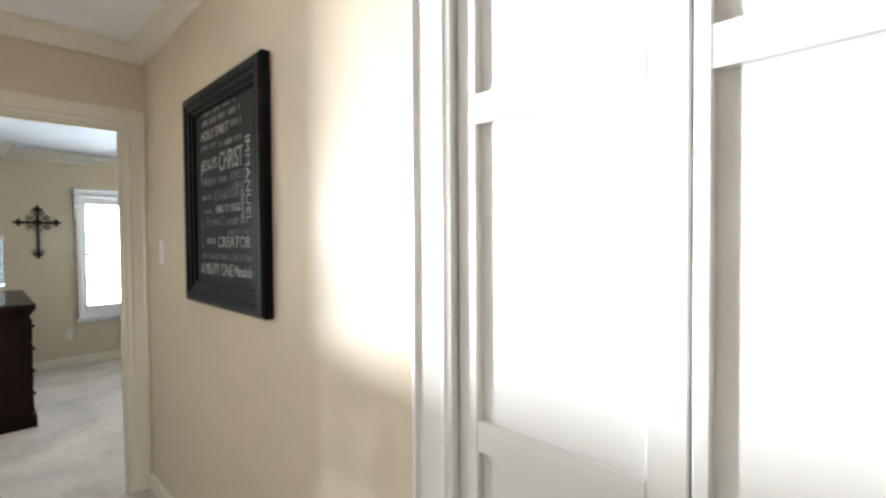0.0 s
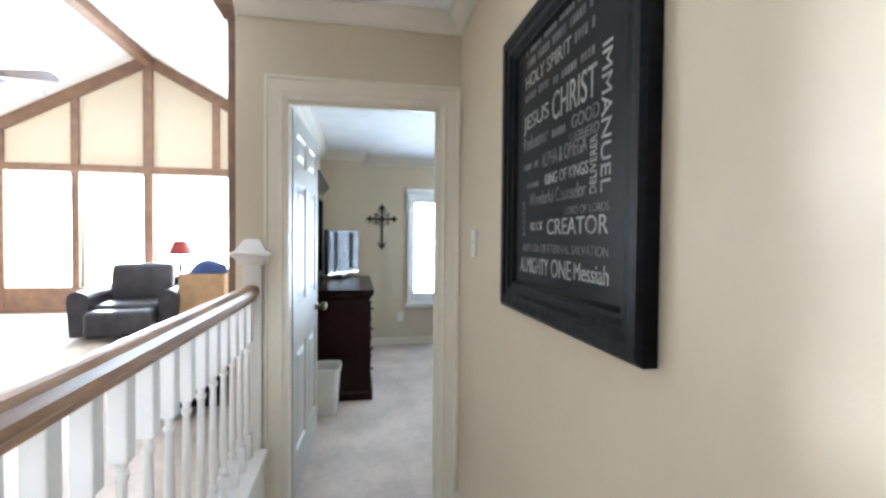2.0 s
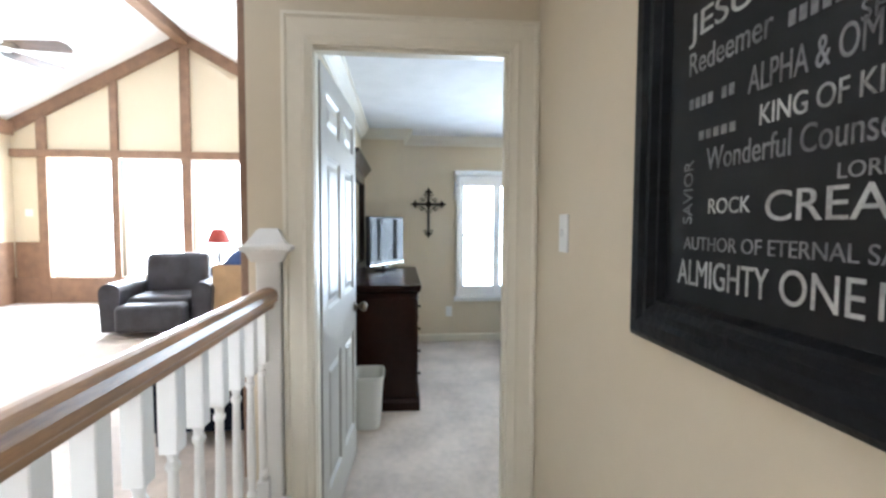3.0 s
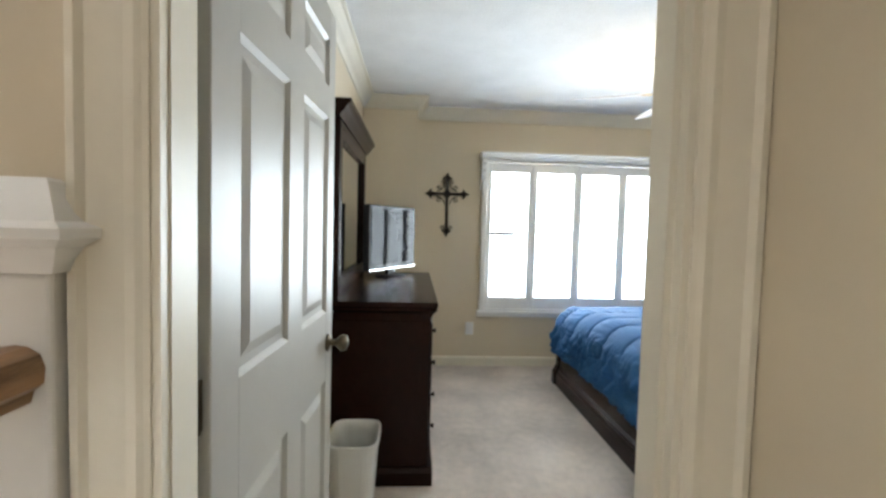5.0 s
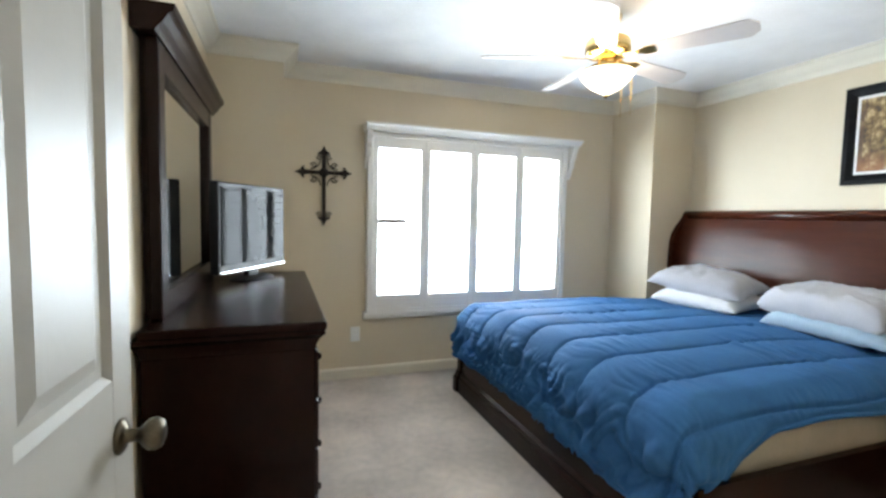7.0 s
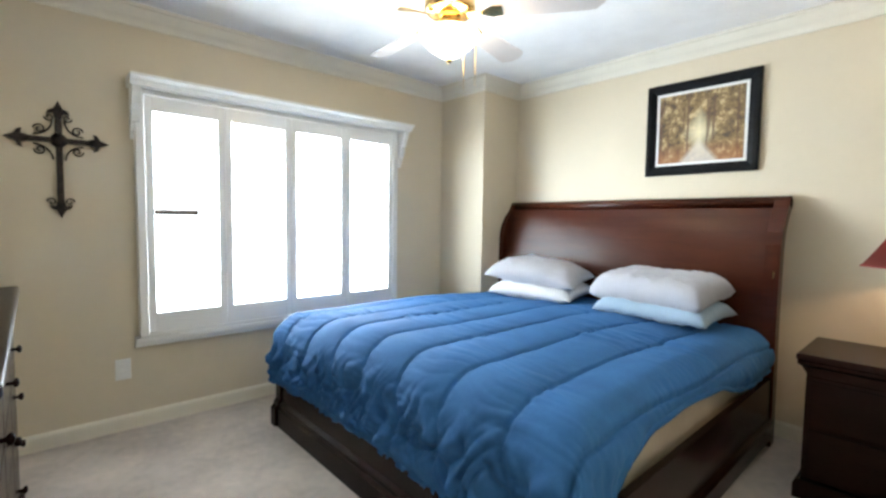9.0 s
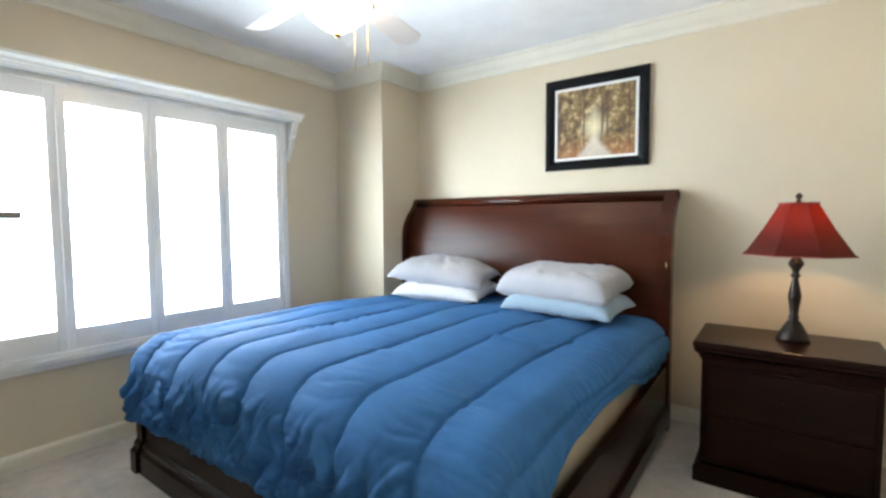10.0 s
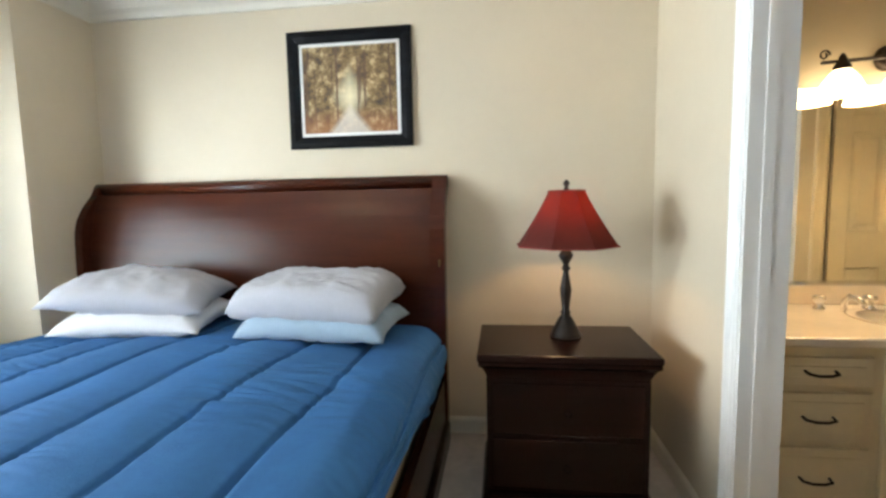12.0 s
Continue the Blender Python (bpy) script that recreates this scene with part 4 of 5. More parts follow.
def dresser_mirror():
    d = thing("dresser_mirror", (-4.955, 0.224, 0.936), "tall mahogany framed mirror standing on the dresser", "mirror")
    w, h = 0.60, 0.91
    b = bmesh.new()
    box(b, -w, -w + 0.085, 0.02, 0.062, 0, h, 0.008)
    box(b, w - 0.085, w, 0.02, 0.062, 0, h, 0.008)
    box(b, -w + 0.085, w - 0.085, 0.022, 0.06, 0, 0.09, 0.004)
    box(b, -w + 0.085, w - 0.085, 0.022, 0.06, h - 0.09, h, 0.004)
    part("frame", b, M_MAHOG, d)
    part("glass", bx(-w + 0.08, w - 0.08, 0.030, 0.036, 0.085, h - 0.085), M_MIRROR, d, "mirror glass")
    part("back_panel", bx(-w + 0.02, w - 0.02, 0.004, 0.019, 0.0, h), M_MAHOG, d)
    cs = [(-0.004, h), (0.062, h), (0.07, h + 0.015), (0.085, h + 0.03), (0.10, h + 0.055), (0.115, h + 0.065), (0.118, h + 0.085), (-0.004, h + 0.085)]
    part("cornice", prism(bmesh.new(), [(y + 0.004, z) for y, z in cs], "x", -w - 0.06, w + 0.06), M_MAHOG, d, "projecting moulded cornice")


dresser_mirror()


def television():
    d = thing("television", (-5.397, 0.50, 0.936), "flat-screen television with glossy black screen on the dresser", "television", turn=151)
    W, H, z0 = 0.635, 0.464, 0.05
    # local +y is behind the screen
    part("casing", bx(-W / 2, W / 2, -0.02, 0.03, z0, z0 + H, 0.008), M_BLACK, d)
    part("screen", bx(-W / 2 + 0.022, W / 2 - 0.022, -0.0235, -0.019, z0 + 0.045, z0 + H - 0.022), M_SCREEN, d, "dark glossy screen")
    part("bezel_strip", bx(-W / 2 + 0.004, W / 2 - 0.004, -0.0245, -0.0195, z0 + 0.004, z0 + 0.014, 0.002), M_CHROME, d, "silver strip under the screen")
    part("neck", bx(-0.05, 0.05, -0.01, 0.02, 0.014, z0 + 0.02, 0.006), M_BLACK, d)
    sb = lathe(bmesh.new(), [(0.15, 0), (0.15, 0.006), (0.13, 0.014), (0.05, 0.018)], n=28)
    for v in sb.verts:
        v.co.y *= 0.65
    part("stand", sb, M_BLACK, d, "oval black stand", True)


television()


def waste_bin():
    d = thing("waste_bin", (-4.05, 0.42, 0), "white plastic waste bin beside the dresser", "bin")
    b = bmesh.new()
    rings = []
    for (sx, sy, z) in ((0.115, 0.085, 0.0), (0.118, 0.088, 0.01), (0.142, 0.108, 0.335), (0.150, 0.116, 0.337), (0.150, 0.116, 0.36), (0.142, 0.108, 0.362), (0.138, 0.104, 0.345), (0.112, 0.082, 0.02)):
        ring = []
        for k in range(32):
            a = 2 * math.pi * k / 32
            c, s = math.cos(a), math.sin(a)
            ring.append(b.verts.new((sx * math.copysign(abs(c) ** 0.45, c), sy * math.copysign(abs(s) ** 0.45, s), z)))
        rings.append(ring)
    for A, B in zip(rings, rings[1:]):
        for k in range(32):
            b.faces.new((A[k], A[(k + 1) % 32], B[(k + 1) % 32], B[k]))
    b.faces.new(rings[0][::-1])
    b.faces.new(rings[-1])
    part("body", b, M_BIN, d, smooth=False)


waste_bin()


def bedside_lamp():
    d = thing("table_lamp", (-3.20, 3.65, 0.661), "lit bedside lamp with red fabric shade and dark turned base", "lamp")
    part("base", lathe(bmesh.new(), [(r * 0.84, h) for r, h in ((0.075, 0), (0.078, 0.008), (0.07, 0.02), (0.066, 0.03), (0.05, 0.055), (0.034, 0.08), (0.02, 0.095), (0.026, 0.105), (0.018, 0.115), (0.022, 0.15), (0.028, 0.185), (0.030, 0.205), (0.022, 0.24), (0.014, 0.275), (0.013, 0.285), (0.024, 0.295), (0.014, 0.31), (0.020, 0.325), (0.034, 0.345), (0.036, 0.355), (0.024, 0.372), (0.014, 0.38), (0.020, 0.392), (0.011, 0.405), (0.010, 0.43))], n=22), M_BRONZE, d, "turned dark bronze base", True)
    # eight-sided bell shade
    b = bmesh.new()
    zb, zt = 0.395, 0.625
    rings = []
    n = 8
    for t in range(9):
        u = t / 8
        r = 0.215 * (1 - u) + 0.076 * u - 0.006 * math.sin(math.pi * u)
        rings.append([b.verts.new((r * math.cos(2 * math.pi * (k + 0.5) / n), r * math.sin(2 * math.pi * (k + 0.5) / n), zb + (zt - zb) * u)) for k in range(n)])
    for A, B in zip(rings, rings[1:]):
        for k in range(n):
            b.faces.new((A[k], A[(k + 1) % n], B[(k + 1) % n], B[k]))
    sh = part("shade", b, M_LAMPSHADE, d, "red fabric shade")
    so = sh.modifiers.new("thickness", "SOLIDIFY")
    so.thickness = 0.002
    for ring, zz in ((0.217, zb), (0.078, zt)):
        pts = [(ring * math.cos(2 * math.pi * (k + 0.5) / n), ring * math.sin(2 * math.pi * (k + 0.5) / n), zz) for k in range(n + 1)]
        part("shade_trim", tube(bmesh.new(), pts, 0.004, 6), M_SHADE, sh)
    part("harp", tube(bmesh.new(), [(0, 0, 0.42), (0.05, 0, 0.47), (0.05, 0, 0.58), (0, 0, 0.63)], 0.002, 6), M_BRONZE, d)
    part("finial", lathe(bmesh.new(), [(0.006, 0.625), (0.012, 0.635), (0.006, 0.643), (0.013, 0.653), (0.014, 0.66), (0.004, 0.672)], n=14), M_BRONZE, d, "", True)


M_LAMPSHADE = mat("red_lampshade_lit", (0.10, 0.020, 0.013), 0.75, var=0.15, scale=10, bump=0.1, bscale=200)
nt = M_LAMPSHADE.node_tree
tr = nt.nodes.new("ShaderNodeBsdfTranslucent")
tr.inputs[0].default_value = (0.30, 0.058, 0.022, 1)
ms = nt.nodes.new("ShaderNodeMixShader")
ms.inputs[0].default_value = 0.5
nt.links.new(nt.nodes["Principled BSDF"].outputs[0], ms.inputs[1])
nt.links.new(tr.outputs[0], ms.inputs[2])
nt.links.new(ms.outputs[0], nt.nodes["Material Output"].inputs[0])
bedside_lamp()


def painting():
    X0, X1, Z0, Z1 = -4.587, -3.922, 1.550, 2.152
    s = thing("framed_painting", ((X0 + X1) / 2, YR - 0.001, Z0), "autumn forest path print in a wide black frame above the headboard", "painting")
    W, H, fw = X1 - X0, Z1 - Z0, 0.062
    b = bmesh.new()
    prof = [(0, 0), (0, 0.022), (0.008, 0.028), (0.03, 0.028), (0.05, 0.020), (fw, 0.016), (fw, 0)]
    cs = ((-W / 2, 0, 1, 1), (W / 2, 0, -1, 1), (W / 2, H, -1, -1), (-W / 2, H, 1, -1))
    rings = [[b.verts.new((x + sx * o, -d, z + sz * o)) for o, d in prof] for x, z, sx, sz in cs]
    k = len(prof)
    for i in range(4):
        A, B = rings[i], rings[(i + 1) % 4]
        for j in range(k - 1):
            b.faces.new((A[j], A[j + 1], B[j + 1], B[j]))
    part("frame", b, M_FRAME, s, "wide black frame")
    part("mat_board", bx(-W / 2 + fw - 0.004, W / 2 - fw + 0.004, -0.010, -0.002, fw - 0.004, H - fw + 0.004), M_PLASTIC, s, "white mat border")
    part("print", bx(-W / 2 + fw + 0.018, W / 2 - fw - 0.018, -0.012, -0.0105, fw + 0.018, H - fw - 0.018), print_material(W - 2 * fw - 0.036, H - 2 * fw - 0.036, fw + 0.018), s, "print of a path through autumn trees")


def print_material(w, h, z0):
    m = bpy.data.materials.new("autumn_forest_print")
    m.use_nodes = True
    nt = m.node_tree
    b = nt.nodes["Principled BSDF"]
    b.inputs["Roughness"].default_value = 0.35
    tc = nt.nodes.new("ShaderNodeTexCoord")
    sep = nt.nodes.new("ShaderNodeSeparateXYZ")
    nt.links.new(tc.outputs["Object"], sep.inputs[0])

    def math_node(op, a, c=None, clamp=False):
        n = nt.nodes.new("ShaderNodeMath")
        n.operation, n.use_clamp = op, clamp
        for i, s in enumerate((a, c)):
            if s is None:
                continue
            if isinstance(s, (int, float)):
                n.inputs[i].default_value = s
            else:
                nt.links.new(s, n.inputs[i])
        return n.outputs[0]

    def mixc(f, a, c):
        n = nt.nodes.new("ShaderNodeMix")
        n.data_type = "RGBA"
        nt.links.new(f, n.inputs[0])
        for i, s in ((6, a), (7, c)):
            if isinstance(s, tuple):
                n.inputs[i].default_value = (*s, 1)
            else:
                nt.links.new(s, n.inputs[i])
        return n.outputs[2]

    u = math_node("DIVIDE", sep.outputs[0], w / 2)
    v = math_node("DIVIDE", math_node("SUBTRACT", sep.outputs[2], z0), h)
    au = math_node("ABSOLUTE", u)
    leaf = nt.nodes.new("ShaderNodeTexNoise")
    leaf.inputs["Scale"].default_value, leaf.inputs["Detail"].default_value, leaf.inputs["Roughness"].default_value = 20, 8, 0.72
    nt.links.new(tc.outputs["Object"], leaf.inputs["Vector"])
    r = nt.nodes.new("ShaderNodeValToRGB")
    e = r.color_ramp.elements
    e[0].position, e[0].color = 0.38, (0.045, 0.028, 0.018, 1)
    e[1].position, e[1].color = 0.66, (0.62, 0.46, 0.25, 1)
    x = e.new(0.52)
    x.color = (0.20, 0.125, 0.045, 1)
    nt.links.new(leaf.outputs[0], r.inputs[0])
    # pale light in the middle distance
    glowf = math_node("SUBTRACT", 1.0, math_node("ADD", math_node("MULTIPLY", au, 2.2), math_node("ABSOLUTE", math_node("MULTIPLY", math_node("SUBTRACT", v, 0.42), 2.4))), True)
    c1 = mixc(glowf, r.outputs[0], (0.75, 0.68, 0.45))
    # trunks
    mp = nt.nodes.new("ShaderNodeMapping")
    mp.inputs["Scale"].default_value = (30, 1, 1.2)
    nt.links.new(tc.outputs["Object"], mp.inputs[0])
    tn = nt.nodes.new("ShaderNodeTexNoise")
    tn.inputs["Scale"].default_value, tn.inputs["Detail"].default_value = 1.3, 2
    nt.links.new(mp.outputs[0], tn.inputs["Vector"])
    tf = math_node("MULTIPLY", math_node("GREATER_THAN", tn.outputs[0], 0.6), math_node("GREATER_THAN", au, 0.16))
    tf = math_node("MULTIPLY", tf, 0.75)
    c2 = mixc(tf, c1, (0.09, 0.045, 0.025))
    # path
    pw = math_node("MULTIPLY", math_node("SUBTRACT", 0.36, v), 1.5)
    pf = math_node("MULTIPLY", math_node("SUBTRACT", pw, au), 6.0, True)
    c3 = mixc(math_node("MULTIPLY", pf, 0.65), c2, (0.68, 0.62, 0.55))
    gr = math_node("MULTIPLY", math_node("SUBTRACT", 0.3, v), 4.0, True)
    gr = math_node("MULTIPLY", gr, math_node("SUBTRACT", 1.0, pf))
    c4 = mixc(math_node("MULTIPLY", gr, 0.6), c3, (0.33, 0.12, 0.04))
    nt.links.new(c4, b.inputs["Base Color"])
    return m


painting()


def wall_cross():
    s = thing("wall_cross", (XWIN + 0.002, 0.961, 1.212), "dark wrought-iron wall cross with scrolled ends", "wall cross", turn=90)
    H, zc, arm = 0.60, 0.40, 0.205
    # local x across, -y into the room
    part("upright", bx(-0.014, 0.014, -0.018, -0.004, 0.07, H - 0.07, 0.005), M_IRON, s)
    part("crossbar", bx(-arm + 0.06, arm - 0.06, -0.020, -0.005, zc - 0.014, zc + 0.014, 0.005), M_IRON, s)
    part("boss", lathe(bmesh.new(), [(0.034, -0.004), (0.036, -0.014), (0.026, -0.026), (0.008, -0.032)], 0, 0, zc, 16, "y"), M_IRON, s, "", True)

    def fleur(cx, cz, ang):
        b = bmesh.new()
        ca, sa = math.cos(ang), math.sin(ang)
        tr = lambda p, q: (cx + p * ca - q * sa, cz + p * sa + q * ca)
        pts = [(-0.015, -0.014), (0.012, -0.022), (0.006, -0.046), (0.024, -0.040), (0.036, -0.018), (0.075, 0.0), (0.036, 0.018), (0.024, 0.040), (0.006, 0.046), (0.012, 0.022), (-0.015, 0.014)]
        prism(b, [tr(*p) for p in pts], "y", -0.020, -0.005)
        part("finial", b, M_IRON, s)

    fleur(0, H - 0.075, math.pi / 2)
    fleur(0, 0.075, -math.pi / 2)
    fleur(arm - 0.07, zc, 0)
    fleur(-arm + 0.07, zc, math.pi)

    def scroll(sx, sz):
        pts = []
        for i in range(17):   # quarter brace
            a = radians(90 * i / 16)
            pts.append((sx * (0.10 - 0.075 * math.sin(a)), -0.011, zc + sz * (0.10 - 0.075 * math.cos(a))))
        part("scroll", tube(bmesh.new(), pts, 0.004, 6), M_IRON, s)
        pts = []
        for i in range(22):
            a = i / 21 * 2.6 * math.pi
            r = 0.024 * (1 - 0.75 * i / 21)
            pts.append((sx * (0.075 + r * math.cos(a) * 1.0), -0.011, zc + sz * (0.052 + r * math.sin(a))))
        part("scroll", tube(bmesh.new(), pts, 0.0038, 6), M_IRON, s)

    for sx in (-1, 1):
        for sz in (-1, 1):
            scroll(sx, sz)
    for sx in (-1, 1):
        for z, d in ((H - 0.085, -1), (0.085, 1)):
            pts = []
            for i in range(18):
                a = i / 17 * 2.2 * math.pi
                r = 0.02 * (1 - 0.7 * i / 17)
                pts.append((sx * (0.036 + r * math.cos(a)), -0.011, z + d * (r * math.sin(a))))
            part("scroll", tube(bmesh.new(), pts, 0.0036, 6), M_IRON, s)


wall_cross()


def ceiling_fan(place, ceil, blades, first, label, metal, bladem, reach, drop, shades):
    f = thing("ceiling_fan", place, label, "ceiling fan")
    part("canopy", lathe(bmesh.new(), [(0.022, ceil - 0.065), (0.035, ceil - 0.06), (0.055, ceil - 0.035), (0.065, ceil - 0.012), (0.066, ceil)], n=24), metal, f, "", True)
    part("downrod", lathe(bmesh.new(), [(0.013, drop), (0.013, ceil - 0.06)], n=12), metal, f)
    part("motor_housing", lathe(bmesh.new(), [(0.05, drop - 0.115), (0.105, drop - 0.11), (0.118, drop - 0.095), (0.118, drop - 0.045), (0.108, drop - 0.03), (0.06, drop - 0.012), (0.025, drop)], n=32), metal, f, "brass motor housing" if shades == 1 else "", True)
    part("switch_housing", lathe(bmesh.new(), [(0.03, drop - 0.20), (0.052, drop - 0.19), (0.055, drop - 0.15), (0.045, drop - 0.135), (0.05, drop - 0.116)], n=24), metal, f, "", True)
    for k in range(blades):
        a = first + 360 / blades * k
        b = bmesh.new()
        n = 14
        outline = []
        for i in range(n + 1):
            u = i / n
            w = 0.050 + 0.022 * u
            if u > 0.88:
                w *= math.sqrt(max(0.0, 1 - ((u - 0.88) / 0.12) ** 2)) * 0.6 + 0.4
            outline.append((0.19 + (reach - 0.19) * u, w))
        poly = [(x, -w) for x, w in outline] + [(x, w) for x, w in outline[::-1]]
        prism(b, poly, "z", -0.003, 0.003)
        bl = part("blade", b, bladem, f)
        bl.matrix_basis = pose(0, 0, drop - 0.118, 0, 0, a) @ pose(0, 0, 0, -13, 0, 0)
        ib = bmesh.new()
        prism(ib, [(0.085, -0.018), (0.15, -0.012), (0.20, -0.036), (0.245, -0.03), (0.245, 0.03), (0.20, 0.036), (0.15, 0.012), (0.085, 0.018)], "z", -0.008, -0.0035)
        ir = part("blade_iron", ib, metal, bl)
    return f


fan = ceiling_fan((-4.74, 2.31, 0), CB - 0.001, 5, 31, "brass ceiling fan with white blades and lit glass bowl", M_BRASS, M_BLADE, 0.68, 2.29, 1)
part("light_bowl", lathe(bmesh.new(), [(0.010, 1.975), (0.040, 1.988), (0.080, 2.012), (0.115, 2.045), (0.138, 2.075), (0.140, 2.085), (0.134, 2.09)], n=28, cap=False), M_GLASSBOWL, fan, "lit frosted glass bowl", True)
part("bowl_fitter", lathe(bmesh.new(), [(0.05, 2.075), (0.06, 2.085), (0.055, 2.092)], n=24), M_BRASS, fan, "", True)
part("bowl_finial", lathe(bmesh.new(), [(0.004, 1.955), (0.012, 1.962), (0.013, 1.972), (0.006, 1.98)], n=14), M_BRASS, fan, "", True)
for dx in (-0.03, 0.035):
    part("pull_chain", tube(bmesh.new(), [(dx, 0.05, 2.10), (dx * 1.2, 0.13, 2.06), (dx * 1.2, 0.13, 1.87)], 0.0018, 5), M_BRASS, fan)


# ---- bathroom seen through its doorway ----
XV, YV = -2.585, 3.93        # bathroom corner by the vanity
setting("wall_vanity", bx(XBA, 4.0, YV, YR, 0, CB), M_WALL, "tan bathroom wall behind the vanity", "wall")


def vanity():
    d = thing("bathroom_vanity", (XV, YV, 0), "cream painted bathroom vanity with drawers and dark pulls", "vanity")
    W, yf = 2.1, -0.54
    part("body", bx(0, W, yf, -0.002, 0.09, 0.712, 0.003, 1), M_VANITY, d)
    part("toe_kick", bx(0, W, yf + 0.06, -0.002, 0.0, 0.088), M_VANITY, d)
    cols = ((0.04, 0.40), (0.44, 1.02), (1.06, 1.64), (1.68, 2.06))
    for ci, (a, c) in enumerate(cols):
        rows = ((0.575, 0.675), (0.37, 0.545), (0.12, 0.34)) if ci in (0, 3) else ((0.12, 0.675),)
        for z0, z1 in rows:
            b = bmesh.new()
            box(b, a, c, yf - 0.018, yf + 0.001, z0, z1, 0.004)
            fr = part("drawer" if ci in (0, 3) else "cabinet_door", b, M_VANITY, d)
            part("raised_panel", bx(a + 0.03, c - 0.03, yf - 0.024, yf - 0.0175, z0 + 0.03, z1 - 0.03, 0.003), M_VANITY, fr)
            mx = (a + c) / 2
            pts = [(mx - 0.05, yf - 0.02, (z0 + z1) / 2 + 0.004), (mx - 0.048, yf - 0.045, (z0 + z1) / 2), (mx - 0.02, yf - 0.05, (z0 + z1) / 2 - 0.006), (mx + 0.02, yf - 0.05, (z0 + z1) / 2 - 0.006), (mx + 0.048, yf - 0.045, (z0 + z1) / 2), (mx + 0.05, yf - 0.02, (z0 + z1) / 2 + 0.004)]
            part("pull", tube(bmesh.new(), pts, 0.005, 8), M_BRONZE, fr, "dark bronze pull")
    ct = thing("vanity_counter", (XV, YV, 0.714), "pale cultured marble counter with backsplash", "counter")
    part("slab", bx(0, W, yf - 0.03, -0.002, 0, 0.036, 0.008), M_COUNTER, ct)
    part("backsplash", bx(0, W, -0.022, -0.002, 0.037, 0.125, 0.005), M_COUNTER, ct)
    sb = lathe(bmesh.new(), [(0.02, 0.0375), (0.17, 0.038), (0.20, 0.041), (0.205, 0.038)], 0.72, -0.29, 0, 28)
    part("basin_rim", sb, M_COUNTER, ct, "", True)
    fc = thing("faucet", (XV + 0.58, YV - 0.13, 0.751), "chrome faucet with two handles on the counter", "faucet")
    for dx in (-0.10, 0.10):
        hd = part("handle", lathe(bmesh.new(), [(0.024, 0), (0.024, 0.01), (0.014, 0.02), (0.014, 0.035), (0.026, 0.045), (0.024, 0.062), (0.01, 0.066)], dx, 0, 0, 16), M_CHROME, fc, "", True)
    part("spout", tube(bmesh.new(), [(0, 0, 0), (0, 0, 0.04), (0, -0.03, 0.065), (0, -0.08, 0.065), (0, -0.11, 0.045)], 0.012, 10), M_CHROME, fc, "", True)
    mr = thing("bathroom_mirror", (XV, YV - 0.002, 0.86), "frameless wall mirror above the vanity", "mirror")
    part("glass", bx(0.0, W, -0.008, -0.002, 0, 0.86), M_MIRROR, mr)
    part("bottom_channel", bx(0.0, W, -0.014, 0, -0.016, -0.0005), M_CHROME, mr)
    vl = thing("vanity_light", (XV + 0.65, YV - 0.01, 1.80), "bronze vanity light with lit frosted bell shades", "wall lamp")
    part("backplate", lathe(bmesh.new(), [(0.055, 0.0), (0.055, -0.012), (0.04, -0.025), (0.01, -0.03)], 0.12, 0, 0.03, 22, "y"), M_BRONZE, vl, "", True)
    part("bar", tube(bmesh.new(), [(-0.20, -0.10, 0.0), (0.12, -0.11, 0.012), (0.44, -0.10, 0.0)], 0.008, 8), M_BRONZE, vl)
    part("stem", tube(bmesh.new(), [(0.12, -0.02, 0.03), (0.12, -0.105, 0.015)], 0.008, 8), M_BRONZE, vl)
    for dx in (-0.12, 0.12, 0.36):
        sc = []
        for i in range(24):
            a = i / 23 * 2.4 * math.pi
            r = 0.022 * (1 - 0.7 * i / 23)
            sc.append((dx - 0.07 + r * math.cos(a), -0.10, 0.03 + r * math.sin(a)))
        part("scroll", tube(bmesh.new(), sc, 0.004, 6), M_BRONZE, vl)
        hol = part("lamp_holder", lathe(bmesh.new(), [(0.03, -0.035), (0.032, -0.02), (0.02, 0.0), (0.014, 0.02), (0.005, 0.035)], dx, -0.10, 0, 16), M_BRONZE, vl, "", True)
        part("shade", lathe(bmesh.new(), [(0.085, -0.135), (0.078, -0.11), (0.062, -0.075), (0.045, -0.05), (0.03, -0.034)], dx, -0.10, 0, 24, cap=False), M_VANGLASS, hol, "lit frosted glass bell shade", True)


vanity()
pb = box(bmesh.new(), -1.53, -1.357, 2.78, 2.88, 0, CB)
box(pb, -1.357, -0.52, 2.70, 2.78, 0, CB)
box(pb, -1.357, -0.52, 2.78, 2.88, 2.02, CB)
setting("wall_bathroom_partition", pb, M_WALL, "tan partition wall inside the bathroom", "wall")
d2 = tagged(new("door_2"), "cream six-panel inner bathroom door standing shut", "door", kind="structure")
d2.matrix_world = pose(-1.32, 2.842, 0, 0, 0, 0)
six_panel(0.72, 2.0, 0.03, d2, M_VANITY)
knob(d2, 0.66, 0.03, 0.93, 1)
casing("trim_casing_bath_closet", "y", 2.88, 1, -1.357, -0.58, 2.02, M_VANITY, "cream casing round the inner bathroom door")


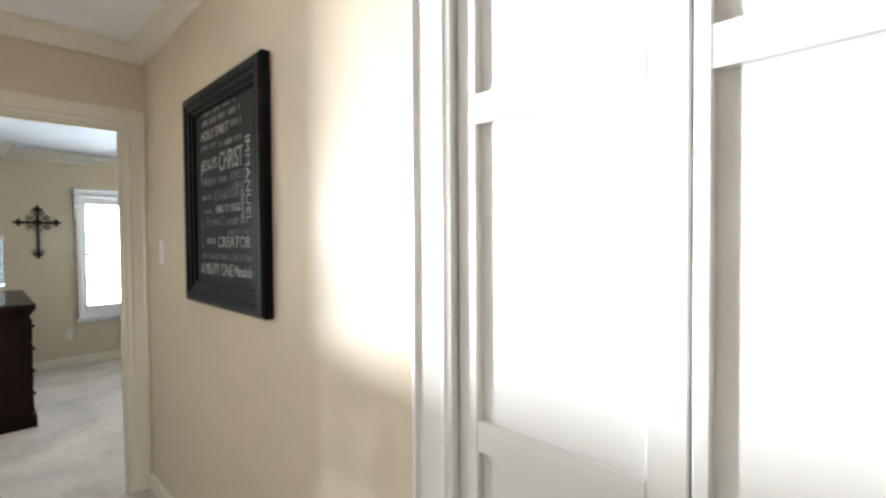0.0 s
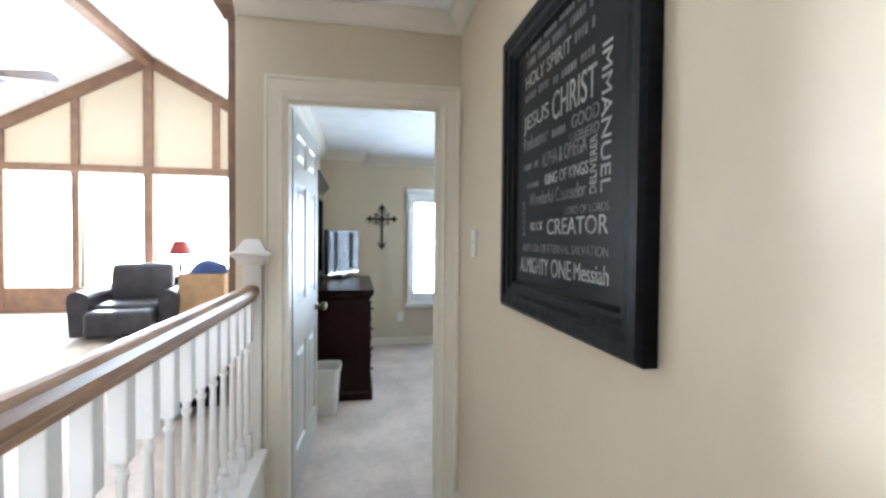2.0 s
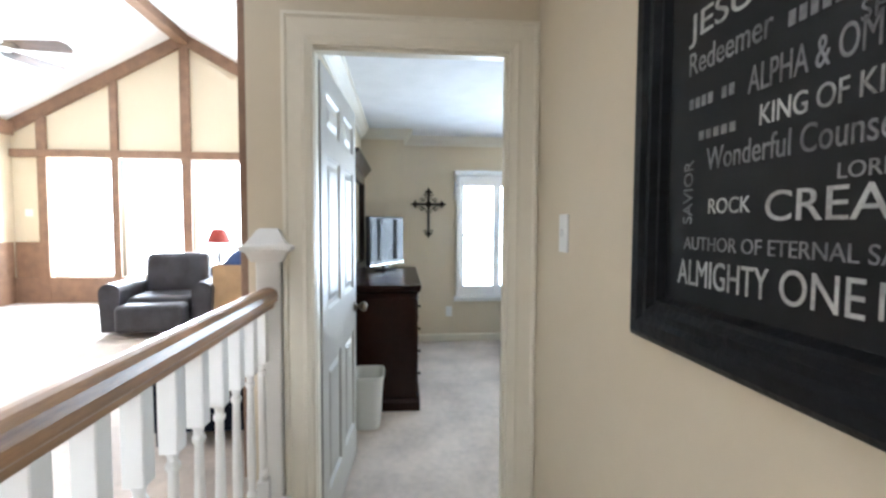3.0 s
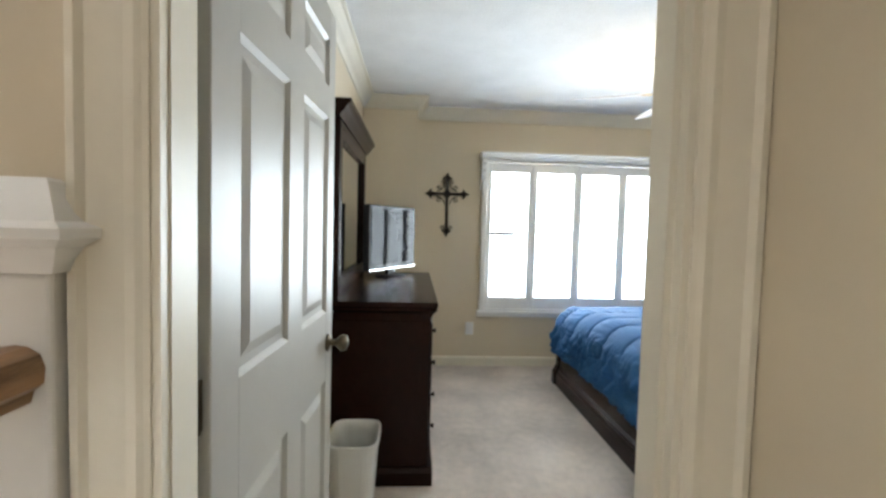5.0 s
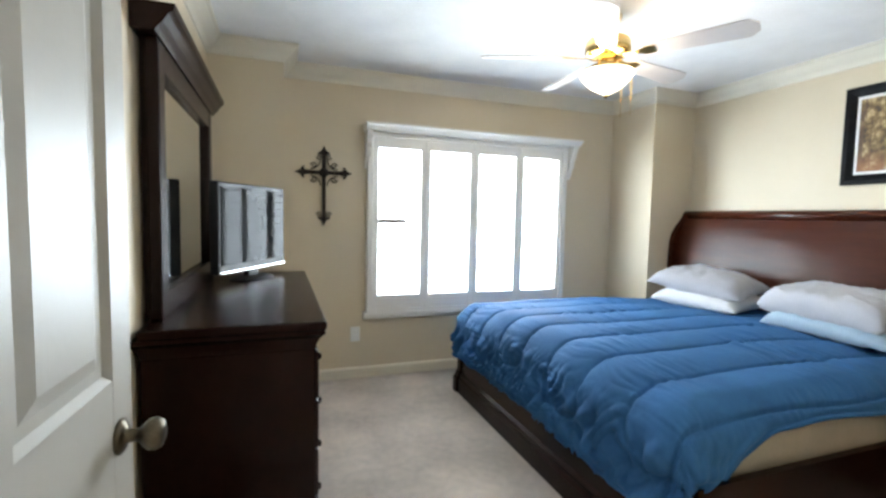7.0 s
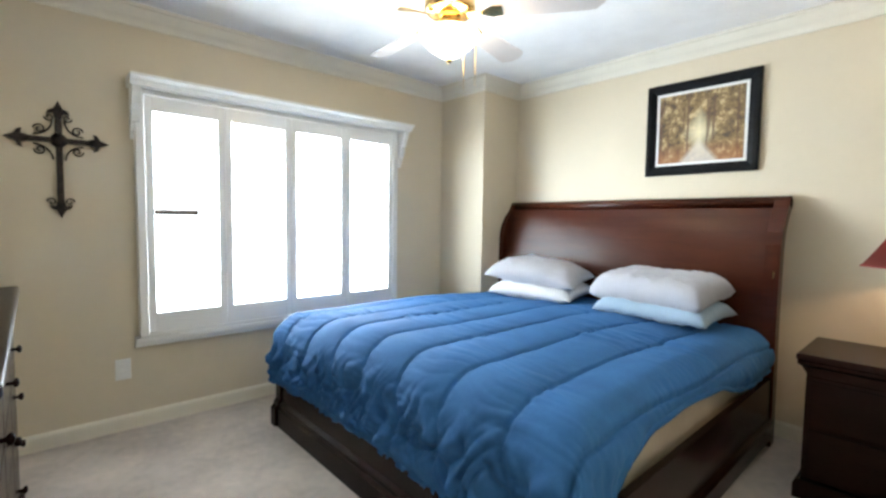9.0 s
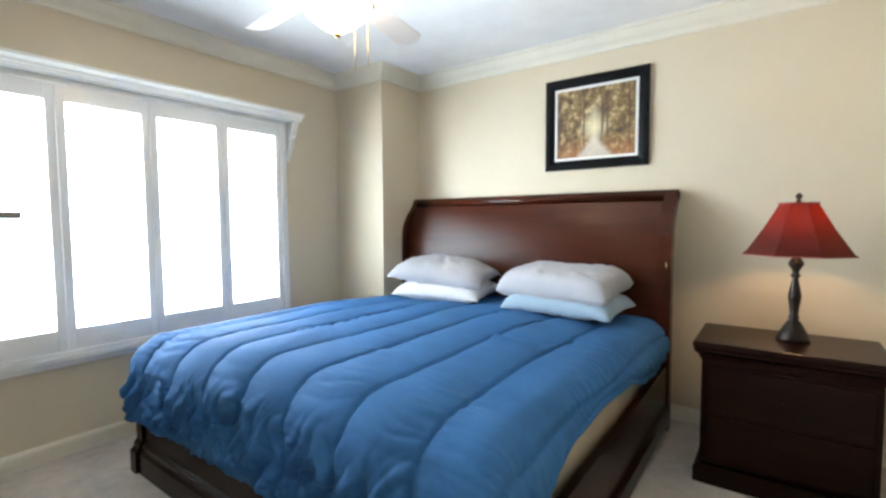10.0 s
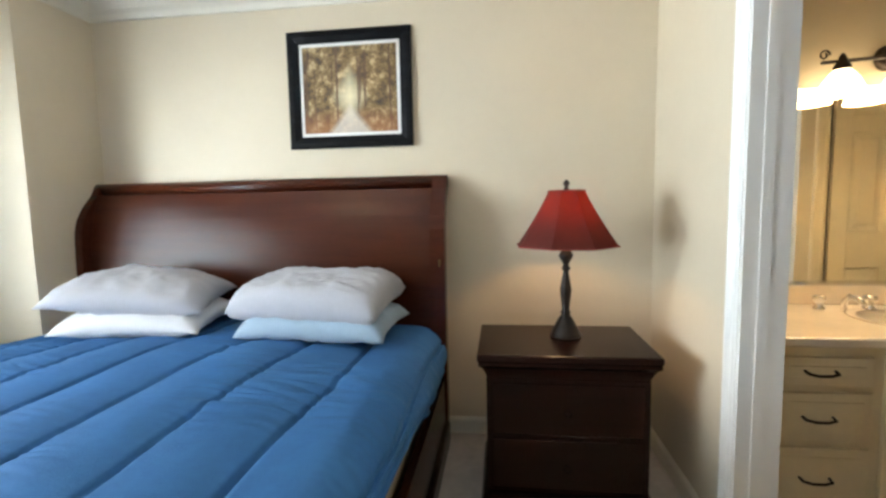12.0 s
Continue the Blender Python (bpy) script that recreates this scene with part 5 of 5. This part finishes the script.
# ---- living room ----
def recliner():
    d = thing("recliner", (-5.50, -1.575, FL), "dark leather recliner armchair with padded footrest", "armchair", turn=8)
    d.scale = (0.66, 0.66, 0.66)
    # faces +x
    part("seat_base", bx(-0.45, 0.35, -0.45, 0.45, 0.05, 0.32, 0.04, 3), M_LEATHER, d)
    part("seat", bx(-0.30, 0.42, -0.40, 0.40, 0.32, 0.50, 0.07, 4), M_LEATHER, d, "padded seat", True)
    part("footrest", bx(0.43, 0.80, -0.40, 0.40, 0.08, 0.44, 0.07, 4), M_LEATHER, d, "padded footrest", True)
    b = bx(-0.52, -0.28, -0.44, 0.44, 0.30, 1.05, 0.09, 4)
    for v in b.verts:
        v.co.x -= 0.18 * max(0, v.co.z - 0.4)
    part("backrest", b, M_LEATHER, d, "", True)
    for sy in (-1, 1):
        a = bmesh.new()
        prism(a, [(sy * 0.46, 0.05), (sy * 0.66, 0.05)] + [(sy * (0.56 + 0.13 * math.cos(t)), 0.58 + 0.12 * math.sin(t)) for t in [radians(q) for q in range(-10, 191, 20)]], "x", -0.45, 0.50)
        part("armrest", a, M_LEATHER, d, "rounded padded armrest")


recliner()


def side_table():
    d = thing("side_table", (-6.70, -1.565, FL), "dark three-drawer side table with a lamp on it", "side table")
    d.scale = (0.72, 0.72, 0.72)
    part("body", bx(-0.22, 0.22, -0.22, 0.22, 0.04, 0.62, 0.008), M_NAVY, d)
    part("top", bx(-0.25, 0.25, -0.25, 0.25, 0.62, 0.65, 0.008), M_NAVY, d)
    for z in (0.08, 0.26, 0.44):
        dr = part("drawer", bx(0.218, 0.232, -0.18, 0.18, z, z + 0.15, 0.004), M_NAVY, d)
        part("pull", bx(0.232, 0.246, -0.05, 0.05, z + 0.07, z + 0.085, 0.003), M_CHROME, dr)
    l = thing("table_lamp", (-6.70, -1.565, FL + 0.469), "table lamp with a dark red shade on the side table", "lamp")
    l.scale = (0.72, 0.72, 0.72)
    part("base", lathe(bmesh.new(), [(0.08, 0), (0.07, 0.02), (0.02, 0.05), (0.035, 0.15), (0.02, 0.30), (0.01, 0.42)], n=16), M_BRONZE, l, "", True)
    part("shade", lathe(bmesh.new(), [(0.20, 0.40), (0.15, 0.53), (0.10, 0.64)], n=20, cap=False), M_SHADE, l, "red shade", True)


side_table()


def carton():
    d = thing("cardboard_box", (-5.56, -0.894, FL), "open cardboard box holding a blue cloth bag", "box")
    d.scale = (0.72, 0.72, 0.72)
    for a in ((-0.3, 0.3, -0.3, -0.29), (-0.3, 0.3, 0.29, 0.3), (-0.3, -0.29, -0.29, 0.29), (0.29, 0.3, -0.29, 0.29)):
        part("side", bx(*a, 0, 0.84), M_CARD, d)
    part("bottom", bx(-0.29, 0.29, -0.29, 0.29, 0, 0.01), M_CARD, d)
    s = bmesh.new()
    bmesh.ops.create_icosphere(s, subdivisions=3, radius=0.26)
    for v in s.verts:
        n = 0.06 * noise.noise(v.co * 5)
        v.co = Vector((v.co.x * (1 + n), v.co.y * (1 + n), v.co.z * 0.7)) + Vector((0, 0, n))
    ob = part("blue_bag", s, M_BLUEBAG, smooth=True)
    ob.location, ob.scale = (-5.56, -0.894, FL + 0.604), (0.72, 0.72, 0.72)
    tagged(ob, "crumpled blue cloth bag in a cardboard box", "bag")


carton()


def console_desk():
    d = thing("console_desk", (-2.97, YE - 0.05, FL), "low black console standing against the living room wall", "console")
    part("body", bx(-1.25, 0.0, -0.50, 0.0, 0.07, 0.41, 0.008), M_NAVY, d)
    part("top", bx(-1.26, 0.012, -0.51, 0.0, 0.411, 0.435, 0.006), M_NAVY, d)
    for x in (-1.22, -0.06):
        for y in (-0.48, -0.05):
            part("leg", bx(x, x + 0.04, y, y + 0.04, 0.0, 0.069, 0.004), M_NAVY, d)


console_desk()
lf = ceiling_fan((-4.125, -2.044, 0), ZRIDGE - 0.147, 5, 20, "bronze ceiling fan with brown blades and lit glass shades", M_BRONZE, M_WALNUT, 0.56, 2.63, 3)
for k in range(3):
    a = radians(120 * k + 30)
    hx, hy = 0.11 * math.cos(a), 0.11 * math.sin(a)
    arm = part("lamp_arm", tube(bmesh.new(), [(0.03 * math.cos(a), 0.03 * math.sin(a), 2.45), (hx * 0.7, hy * 0.7, 2.425), (hx, hy, 2.41)], 0.006, 6), M_BRONZE, lf)
    part("shade", lathe(bmesh.new(), [(0.055, 2.31), (0.045, 2.35), (0.02, 2.40)], hx, hy, 0, 16, cap=False), M_VANGLASS, arm, "lit glass shade", True)
light_switch("thermostat", (XG + 0.001, -3.92, 1.50), 90, "white thermostat plate on the gable wall", 0.09, 0.09)
